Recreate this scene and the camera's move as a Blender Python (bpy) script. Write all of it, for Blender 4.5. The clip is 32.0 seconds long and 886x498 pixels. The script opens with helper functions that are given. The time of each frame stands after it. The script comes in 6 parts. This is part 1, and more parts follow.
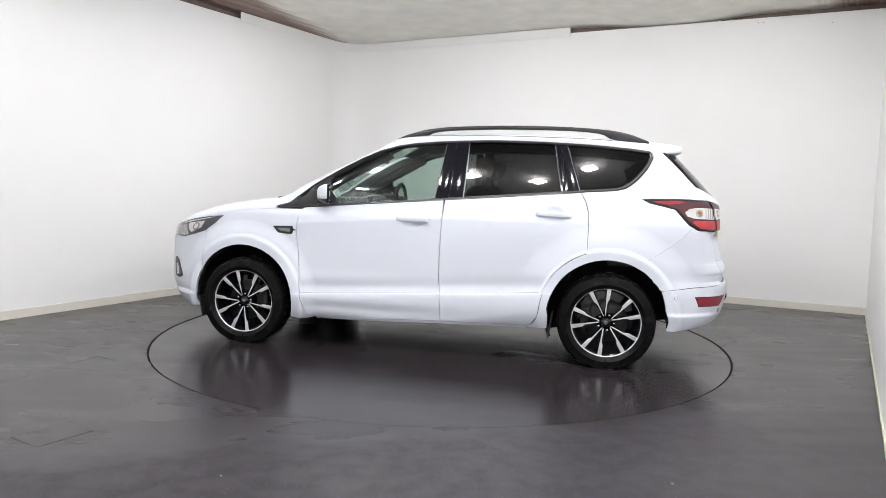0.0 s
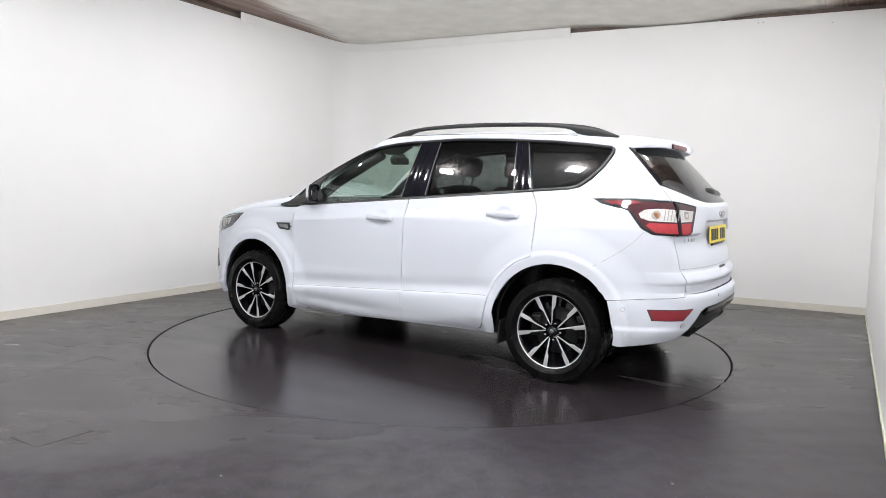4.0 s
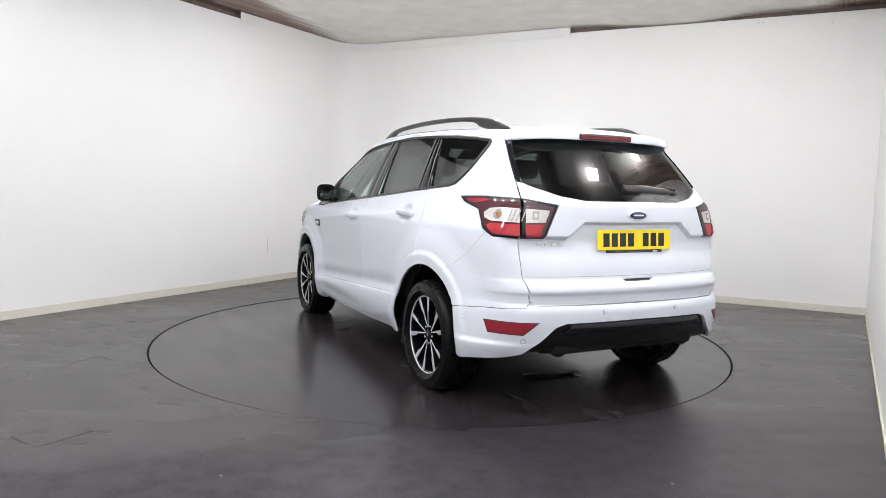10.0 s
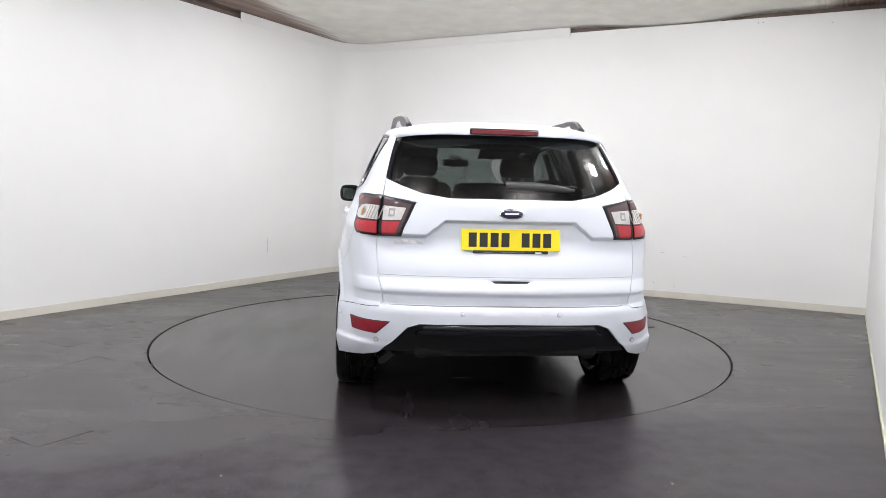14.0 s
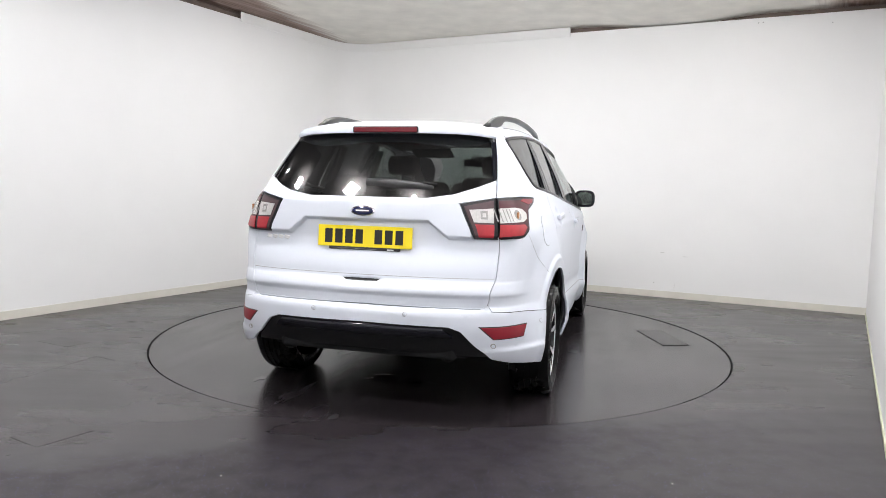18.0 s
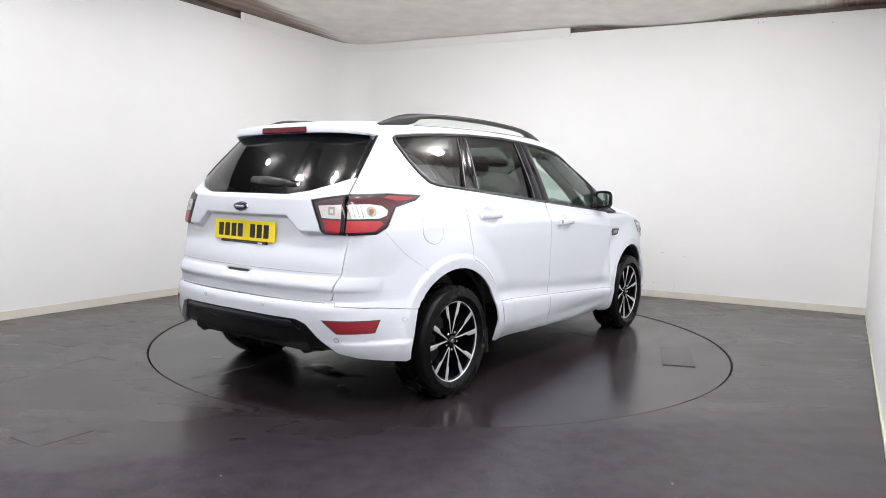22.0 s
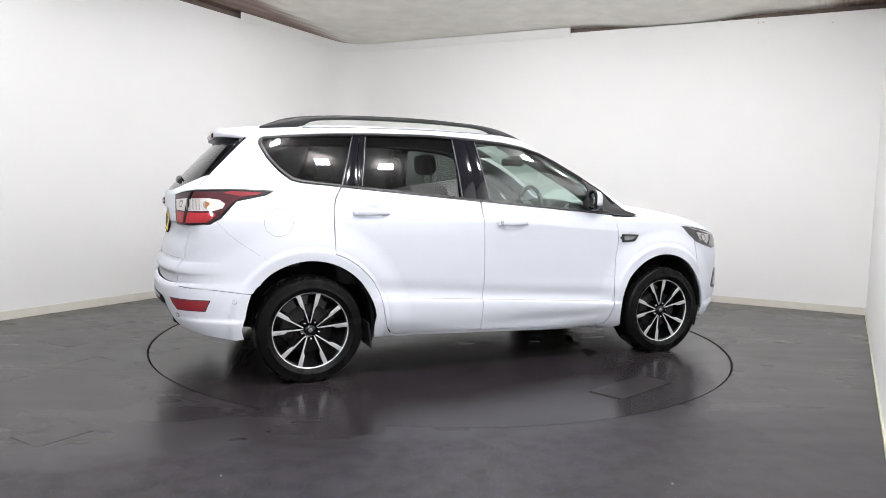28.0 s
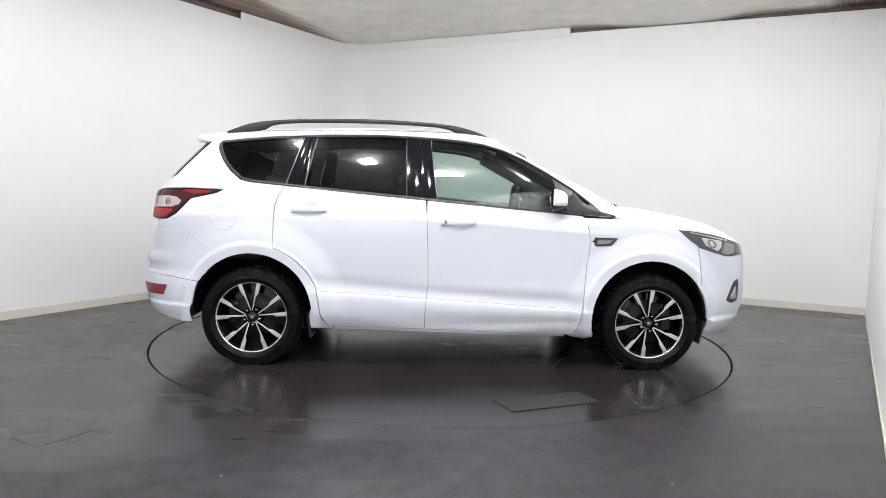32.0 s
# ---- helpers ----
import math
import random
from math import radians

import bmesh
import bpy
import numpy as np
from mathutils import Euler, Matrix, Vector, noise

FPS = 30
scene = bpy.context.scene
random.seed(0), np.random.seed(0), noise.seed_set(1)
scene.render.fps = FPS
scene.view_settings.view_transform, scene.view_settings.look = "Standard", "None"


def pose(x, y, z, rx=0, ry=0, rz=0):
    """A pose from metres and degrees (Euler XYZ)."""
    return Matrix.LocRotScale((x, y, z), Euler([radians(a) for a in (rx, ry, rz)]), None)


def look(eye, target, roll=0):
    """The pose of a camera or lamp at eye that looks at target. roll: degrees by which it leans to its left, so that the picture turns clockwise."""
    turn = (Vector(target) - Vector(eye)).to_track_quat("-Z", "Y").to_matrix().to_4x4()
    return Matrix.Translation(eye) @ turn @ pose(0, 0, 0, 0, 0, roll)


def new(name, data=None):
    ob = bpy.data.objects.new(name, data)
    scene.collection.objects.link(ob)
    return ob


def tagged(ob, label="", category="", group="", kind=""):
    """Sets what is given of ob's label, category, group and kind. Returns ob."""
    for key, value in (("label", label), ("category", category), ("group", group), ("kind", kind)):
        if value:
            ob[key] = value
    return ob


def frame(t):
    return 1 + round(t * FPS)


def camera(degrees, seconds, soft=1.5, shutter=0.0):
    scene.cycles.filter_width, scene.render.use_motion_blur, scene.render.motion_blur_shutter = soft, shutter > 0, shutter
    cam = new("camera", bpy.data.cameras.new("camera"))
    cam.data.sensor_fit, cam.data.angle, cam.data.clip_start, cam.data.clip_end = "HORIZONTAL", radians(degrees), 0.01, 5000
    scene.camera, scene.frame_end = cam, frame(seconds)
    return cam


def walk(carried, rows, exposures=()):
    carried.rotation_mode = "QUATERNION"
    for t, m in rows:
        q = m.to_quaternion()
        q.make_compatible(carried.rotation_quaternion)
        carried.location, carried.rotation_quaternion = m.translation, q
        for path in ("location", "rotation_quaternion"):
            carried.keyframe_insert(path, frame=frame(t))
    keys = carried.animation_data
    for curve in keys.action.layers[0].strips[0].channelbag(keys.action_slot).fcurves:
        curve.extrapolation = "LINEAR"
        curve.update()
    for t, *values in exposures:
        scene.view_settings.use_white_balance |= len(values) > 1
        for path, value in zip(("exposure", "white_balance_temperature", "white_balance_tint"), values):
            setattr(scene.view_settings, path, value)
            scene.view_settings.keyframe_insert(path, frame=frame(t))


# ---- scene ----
# ---------------------------------------------------------------- camera and turntable turn
CAM_EYE = (0.0, -5.612, 1.205)
CAM_PITCH, CAM_YAW, CAM_ROLL = -5.065, 0.040, 1.370
cam = camera(65.835, 32.0, soft=0.7)


def camera_pose():
    p, a = radians(CAM_PITCH), radians(CAM_YAW)
    way = Vector((math.sin(a) * math.cos(p), math.cos(a) * math.cos(p), math.sin(p)))
    return look(CAM_EYE, Vector(CAM_EYE) + way, CAM_ROLL)


walk(cam, [(0.0, camera_pose()), (32.0, camera_pose())])

TURN_MID, TURN_RATE = 85.162, -5.183          # degrees at 16 s, degrees a second
CAR_OFF = (0.037, -0.151)                     # the car's place on the turntable


def turn_at(t):
    return TURN_MID + TURN_RATE * (t - 16.0)


# ---------------------------------------------------------------- world and exposure
world = bpy.data.worlds.new("world")
scene.world = world
world.use_nodes = True
bg = world.node_tree.nodes["Background"]
bg.inputs[0].default_value = (0.02, 0.02, 0.022, 1)
bg.inputs[1].default_value = 0.3
scene.view_settings.exposure = 0.0
LAMP_GLOW = 225.0

# ---------------------------------------------------------------- materials
def material(name, color, rough=0.5, metal=0.0, vary=0.0, scale=6.0, bump=0.0, bump_scale=80.0, coat=0.0, spec=0.5, stretch=(1, 1, 1), rough_vary=0.0):
    """A surface with colour variation at two scales, uneven gloss and fine relief."""
    m = bpy.data.materials.new(name)
    m.use_nodes = True
    nt = m.node_tree
    b = nt.nodes["Principled BSDF"]
    b.inputs["Base Color"].default_value = (*color, 1)
    b.inputs["Roughness"].default_value = rough
    b.inputs["Metallic"].default_value = metal
    b.inputs["Coat Weight"].default_value = coat
    b.inputs["Coat Roughness"].default_value = 0.03
    b.inputs["Specular IOR Level"].default_value = spec
    tc = nt.nodes.new("ShaderNodeTexCoord")
    mp = nt.nodes.new("ShaderNodeMapping")
    mp.inputs["Scale"].default_value = stretch
    nt.links.new(tc.outputs["Object"], mp.inputs[0])
    if vary or rough_vary:
        n1 = nt.nodes.new("ShaderNodeTexNoise")
        n1.inputs["Scale"].default_value, n1.inputs["Detail"].default_value = scale, 6
        nt.links.new(mp.outputs[0], n1.inputs["Vector"])
        n2 = nt.nodes.new("ShaderNodeTexNoise")
        n2.inputs["Scale"].default_value, n2.inputs["Detail"].default_value = scale * 0.13, 3
        nt.links.new(mp.outputs[0], n2.inputs["Vector"])
        add = nt.nodes.new("ShaderNodeMath")
        add.operation = "ADD"
        nt.links.new(n1.outputs[0], add.inputs[0])
        nt.links.new(n2.outputs[0], add.inputs[1])
        if vary:
            r = nt.nodes.new("ShaderNodeMapRange")
            r.inputs["From Min"].default_value, r.inputs["From Max"].default_value = 0.6, 1.4
            r.inputs["To Min"].default_value, r.inputs["To Max"].default_value = 1 - vary, 1 + vary
            nt.links.new(add.outputs[0], r.inputs[0])
            mul = nt.nodes.new("ShaderNodeVectorMath")
            mul.operation = "SCALE"
            mul.inputs[0].default_value = color
            nt.links.new(r.outputs[0], mul.inputs["Scale"])
            nt.links.new(mul.outputs[0], b.inputs["Base Color"])
        if rough_vary:
            r2 = nt.nodes.new("ShaderNodeMapRange")
            r2.inputs["From Min"].default_value, r2.inputs["From Max"].default_value = 0.6, 1.4
            r2.inputs["To Min"].default_value, r2.inputs["To Max"].default_value = rough - rough_vary, rough + rough_vary
            nt.links.new(add.outputs[0], r2.inputs[0])
            nt.links.new(r2.outputs[0], b.inputs["Roughness"])
    if bump:
        n3 = nt.nodes.new("ShaderNodeTexNoise")
        n3.inputs["Scale"].default_value, n3.inputs["Detail"].default_value = bump_scale, 4
        nt.links.new(mp.outputs[0], n3.inputs["Vector"])
        bp = nt.nodes.new("ShaderNodeBump")
        bp.inputs["Strength"].default_value, bp.inputs["Distance"].default_value = bump, 0.004
        nt.links.new(n3.outputs[0], bp.inputs["Height"])
        nt.links.new(bp.outputs[0], b.inputs["Normal"])
    return m


def glow(name, color, strength):
    m = bpy.data.materials.new(name)
    m.use_nodes = True
    b = m.node_tree.nodes["Principled BSDF"]
    b.inputs["Base Color"].default_value = (*color, 1)
    b.inputs["Emission Color"].default_value = (*color, 1)
    b.inputs["Emission Strength"].default_value = strength
    return m


def glazing(name, tint, rough=0.0):
    """A thin pane: tinted clear glass with a Fresnel gloss."""
    m = bpy.data.materials.new(name)
    m.use_nodes = True
    nt = m.node_tree
    nt.nodes.clear()
    out = nt.nodes.new("ShaderNodeOutputMaterial")
    mix = nt.nodes.new("ShaderNodeMixShader")
    tr = nt.nodes.new("ShaderNodeBsdfTransparent")
    tr.inputs[0].default_value = (*tint, 1)
    gl = nt.nodes.new("ShaderNodeBsdfGlossy")
    gl.inputs["Roughness"].default_value = rough
    gl.inputs[0].default_value = (1, 1, 1, 1)
    lw = nt.nodes.new("ShaderNodeLayerWeight")
    lw.inputs[0].default_value = 0.5
    pw = nt.nodes.new("ShaderNodeMath")
    pw.operation = "POWER"
    pw.inputs[1].default_value = 5.0
    nt.links.new(lw.outputs["Facing"], pw.inputs[0])
    fr = nt.nodes.new("ShaderNodeMath")
    fr.operation = "MULTIPLY_ADD"
    fr.inputs[1].default_value, fr.inputs[2].default_value = 0.75, 0.075
    nt.links.new(pw.outputs[0], fr.inputs[0])
    haze = nt.nodes.new("ShaderNodeBsdfGlossy")        # road film on the pane
    haze.inputs["Roughness"].default_value = 0.24
    film = nt.nodes.new("ShaderNodeMixShader")
    film.inputs[0].default_value = 0.045
    nt.links.new(gl.outputs[0], film.inputs[1])
    nt.links.new(haze.outputs[0], film.inputs[2])
    nt.links.new(fr.outputs[0], mix.inputs[0])
    nt.links.new(tr.outputs[0], mix.inputs[1])
    nt.links.new(film.outputs[0], mix.inputs[2])
    nt.links.new(mix.outputs[0], out.inputs[0])
    return m


M_WALL = material("wall_paint", (0.872, 0.870, 0.863), 0.55, vary=0.015, scale=3.0, bump=0.06, bump_scale=60)
M_BASE = material("baseboard_paint", (0.72, 0.695, 0.625), 0.5, vary=0.06, scale=9.0)
M_SKIRT = material("green_cream_paint", (0.62, 0.64, 0.47), 0.5, vary=0.08, scale=9.0)
M_STRIP = material("strip_paint", (0.85, 0.847, 0.838), 0.5, vary=0.02)
M_BROWN = material("brown_board", (0.17, 0.13, 0.112), 0.8, vary=0.35, scale=8.0, bump=0.3)
# ---------------------------------------------------------------- room
def mesh_ob(name, verts, faces, mat, parent=None, smooth=False):
    me = bpy.data.meshes.new(name)
    me.from_pydata([tuple(v) for v in verts], [], faces)
    me.validate()
    me.materials.append(mat)
    if smooth:
        me.polygons.foreach_set("use_smooth", [True] * len(me.polygons))
    ob = new(name, me)
    if parent:
        ob.parent = parent
    return ob


CEIL = 3.178
CORNER = Vector((-1.368, 4.227))
RIGHT_END = Vector((4.404, 1.404))
D_LEFT = Vector((0.498, 0.867))
D_RIGHT = Vector((0.507, 0.862))
LEFT_END = CORNER - D_LEFT * 9.4
NEAR_END = RIGHT_END - D_RIGHT * 8.9


def rounded_corner(p, a, b, r, n=14):
    """Points of a fillet at p between the ways to a and b."""
    u, v = (a - p).normalized(), (b - p).normalized()
    half = u.angle(v) / 2
    t = r / math.tan(half)
    c = p + (u + v).normalized() * (r / math.sin(half))
    s, e = p + u * t - c, p + v * t - c
    full = s.angle_signed(e)
    return [c + Matrix.Rotation(-full * i / n, 2) @ s for i in range(n + 1)]


def wall_strip(name, pts, z0, z1, thick, mat, kind="structure", label="", category="wall"):
    """An upright slab along a polyline; its room face is the polyline, its thickness goes to the left of the way."""
    n = len(pts)
    out = []
    for i, p in enumerate(pts):
        a, b = pts[max(i - 1, 0)], pts[min(i + 1, n - 1)]
        d = (b - a).normalized()
        out.append(p + Vector((-d.y, d.x)) * thick)
    verts, faces = [], []
    for p, q in zip(pts, out):
        verts += [(p.x, p.y, z0), (p.x, p.y, z1), (q.x, q.y, z1), (q.x, q.y, z0)]
    for i in range(n - 1):
        a, b = 4 * i, 4 * i + 4
        for k in range(4):
            faces.append((a + k, b + k, b + (k + 1) % 4, a + (k + 1) % 4))
    faces += [(0, 1, 2, 3), (4 * n - 1, 4 * n - 2, 4 * n - 3, 4 * n - 4)]
    return tagged(mesh_ob(name, verts, faces, mat), label, category, kind=kind)


corner = rounded_corner(CORNER, LEFT_END, RIGHT_END, 0.42, 40)
wall_strip("wall_left", [LEFT_END] + corner[:21], 0, 3.093, 0.12, M_WALL, label="plain white painted wall running into a rounded corner")
wall_strip("wall_back", corner[20:] + [RIGHT_END], 0, 3.105, 0.12, M_WALL, label="plain white painted wall with faint scuffs above its baseboard")
wall_strip("wall_right", [RIGHT_END, NEAR_END], 0, 3.30, 0.12, M_WALL, label="plain white painted wall beside the turntable")
wall_strip("wall_near", [NEAR_END, LEFT_END], 0, 3.30, 0.12, M_WALL, label="plain white wall that closes the studio")


def inset(pts, d):
    """The polyline moved into the room by d."""
    n, out = len(pts), []
    for i, p in enumerate(pts):
        a, b = pts[max(i - 1, 0)], pts[min(i + 1, n - 1)]
        w = (b - a).normalized()
        out.append(p - Vector((-w.y, w.x)) * d)
    return out


def on_left(s):
    return CORNER - D_LEFT * s


D_BACK = (RIGHT_END - CORNER).normalized()
base_run = [LEFT_END] + corner + [RIGHT_END]
wall_strip("baseboard", inset(base_run, 0.012), 0, 0.075, 0.0115, M_BASE, label="cream painted wooden baseboard along the white walls", category="baseboard")
wall_strip("baseboard_right", inset([RIGHT_END, NEAR_END], 0.008), 0, 0.026, 0.0075, M_SKIRT, label="thin greenish cream strip along the floor edge", category="baseboard")
strip_run = [on_left(2.04)] + corner + [CORNER + D_BACK * 3.17]
wall_strip("cover_strip", inset(strip_run, 0.011), 3.062, 3.170, 0.0105, M_STRIP, label="thin white cover strip bent round the wall's top corner", category="trim")

mark = on_left(1.608) + Vector((D_LEFT.y, -D_LEFT.x)) * 0.0015
M_SCUFF = material("grey_scuff", (0.42, 0.41, 0.40), 0.7)
scuff = mesh_ob("scratch", [(mark.x + D_LEFT.x * a, mark.y + D_LEFT.y * a, z) for a, z in ((-0.002, 0.36), (0.002, 0.36), (0.0025, 0.46), (0.001, 0.555), (-0.001, 0.555), (-0.0025, 0.46))], [(0, 1, 2, 3, 4, 5)], M_SCUFF)
tagged(scuff, "thin grey upright scratch on the white wall", "trim", kind="structure")



def back_mark(s, z, w, h, label, shade):
    """A faint mark on the back wall, s along it from the corner."""
    p = CORNER + D_BACK * s - Vector((-D_BACK.y, D_BACK.x)) * 0.0015
    ring = [(math.cos(2 * math.pi * i / 10), math.sin(2 * math.pi * i / 10)) for i in range(10)]
    ob = mesh_ob("wall_mark", [(p.x + D_BACK.x * a * w / 2, p.y + D_BACK.y * a * w / 2, z + c * h / 2) for a, c in ring], [tuple(range(10))], shade)
    tagged(ob, label, "trim", kind="structure")


M_SMUDGE = material("grey_smudge", (0.60, 0.59, 0.57), 0.7, vary=0.1, scale=40)
for s, z, w, h in ((4.365, 0.524, 0.05, 0.006), (4.617, 0.488, 0.06, 0.005), (4.287, 0.167, 0.016, 0.014), (4.517, 0.135, 0.004, 0.09)):
    back_mark(s, z, w, h, "faint grey scuff on the white wall", M_SMUDGE)
for s, z, w, h in ((5.238, 3.054, 0.014, 0.012), (5.282, 3.056, 0.014, 0.010), (5.935, 3.002, 0.010, 0.010)):
    back_mark(s, z, w, h, "small grey chip in the white paint", M_SCUFF)

# the void above the wall panels
void = [LEFT_END, CORNER, RIGHT_END]
wall_strip("upper_wall", inset(void, -0.135), 3.0, 3.5, 0.1, M_BROWN, label="dark brown boarded wall behind the white panels", category="wall")


EDGE_SLANT = 0.27


def concrete():
    m = material("ceiling_concrete", (0.86, 0.835, 0.775), 0.75, vary=0.12, scale=4.5, bump=0.3, bump_scale=30)
    nt = m.node_tree
    b = nt.nodes["Principled BSDF"]
    base = b.inputs["Base Color"].links[0].from_socket
    tc = nt.nodes.new("ShaderNodeTexCoord")
    mp = nt.nodes.new("ShaderNodeMapping")
    mp.vector_type = "TEXTURE"
    mp.inputs["Location"].default_value = (CORNER.x, CORNER.y, 0)
    mp.inputs["Rotation"].default_value = (0, 0, math.atan2(D_LEFT.y, D_LEFT.x))
    nt.links.new(tc.outputs["Object"], mp.inputs[0])
    # beyond a slanting edge the slab gives way to dark brown boards; the change is streaked
    sc = nt.nodes.new("ShaderNodeMapping")
    sc.inputs["Scale"].default_value = (0.5, 9.0, 1)
    sc.inputs["Rotation"].default_value = (0, 0, radians(-12))
    nt.links.new(mp.outputs[0], sc.inputs[0])
    no = nt.nodes.new("ShaderNodeTexNoise")
    no.inputs["Scale"].default_value, no.inputs["Detail"].default_value, no.inputs["Roughness"].default_value = 1.6, 6, 0.65
    nt.links.new(sc.outputs[0], no.inputs["Vector"])
    sep = nt.nodes.new("ShaderNodeSeparateXYZ")
    nt.links.new(mp.outputs[0], sep.inputs[0])

    def math_node(op, a, b, c=None, clamp=False):
        n = nt.nodes.new("ShaderNodeMath")
        n.operation, n.use_clamp = op, clamp
        for k, v in enumerate((a, b, c)):
            if v is None:
                continue
            if isinstance(v, (int, float)):
                n.inputs[k].default_value = v
            else:
                nt.links.new(v, n.inputs[k])
        return n.outputs[0]

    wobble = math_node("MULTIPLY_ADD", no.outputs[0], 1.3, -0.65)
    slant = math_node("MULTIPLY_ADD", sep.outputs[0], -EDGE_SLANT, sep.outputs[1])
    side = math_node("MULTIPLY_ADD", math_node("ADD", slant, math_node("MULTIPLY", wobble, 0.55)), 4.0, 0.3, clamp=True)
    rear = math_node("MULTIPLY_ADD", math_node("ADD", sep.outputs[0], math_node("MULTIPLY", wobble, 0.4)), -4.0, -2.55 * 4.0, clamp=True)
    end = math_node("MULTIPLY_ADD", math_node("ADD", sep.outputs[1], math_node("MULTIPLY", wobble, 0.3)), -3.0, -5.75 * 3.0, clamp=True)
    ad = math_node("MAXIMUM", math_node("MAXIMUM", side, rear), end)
    tone = math_node("MULTIPLY_ADD", no.outputs[0], 2.6, -0.85, clamp=True)
    brown = nt.nodes.new("ShaderNodeMix")
    brown.data_type = "RGBA"
    nt.links.new(tone, brown.inputs["Factor"])
    brown.inputs["A"].default_value = (0.14, 0.080, 0.060, 1)
    brown.inputs["B"].default_value = (0.46, 0.35, 0.30, 1)
    mx = nt.nodes.new("ShaderNodeMix")
    mx.data_type = "RGBA"
    nt.links.new(ad, mx.inputs["Factor"])
    nt.links.new(base, mx.inputs["A"])
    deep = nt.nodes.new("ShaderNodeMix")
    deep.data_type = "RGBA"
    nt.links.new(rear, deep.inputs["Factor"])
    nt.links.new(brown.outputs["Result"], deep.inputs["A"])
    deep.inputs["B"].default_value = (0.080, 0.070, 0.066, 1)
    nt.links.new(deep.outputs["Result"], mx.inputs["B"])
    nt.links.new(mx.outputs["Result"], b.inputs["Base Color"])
    return m


def ceiling():
    """A cast slab that sags a little over the back wall."""
    n = 90
    verts, faces = [], []
    for j in range(n + 1):
        for i in range(n + 1):
            x, y = -8.5 + 16 * i / n, -9.5 + 16 * j / n
            sag = 0.064 * math.exp(-(((x - 2.55) / 0.62) ** 2 + ((y - 2.30) / 0.8) ** 2) ** 1.5)
            verts.append((x, y, CEIL - sag))
    for j in range(n):
        for i in range(n):
            a = j * (n + 1) + i
            faces.append((a, a + n + 1, a + n + 2, a + 1))
    k = len(verts)
    verts += [(-8.5, -9.5, 3.6), (7.5, -9.5, 3.6), (7.5, 6.5, 3.6), (-8.5, 6.5, 3.6)]
    faces.append((k, k + 1, k + 2, k + 3))
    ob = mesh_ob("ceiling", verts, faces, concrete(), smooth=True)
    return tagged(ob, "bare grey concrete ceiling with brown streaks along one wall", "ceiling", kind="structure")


ceiling()

TABLE_R = 2.238
GAP = 0.014
SINK = 0.004          # the turntable lies a little lower than the floor round it


SEAM = (Vector((-1.85, -2.817)), Vector((0.024, -2.324)))      # a joint in the vinyl, near the door side


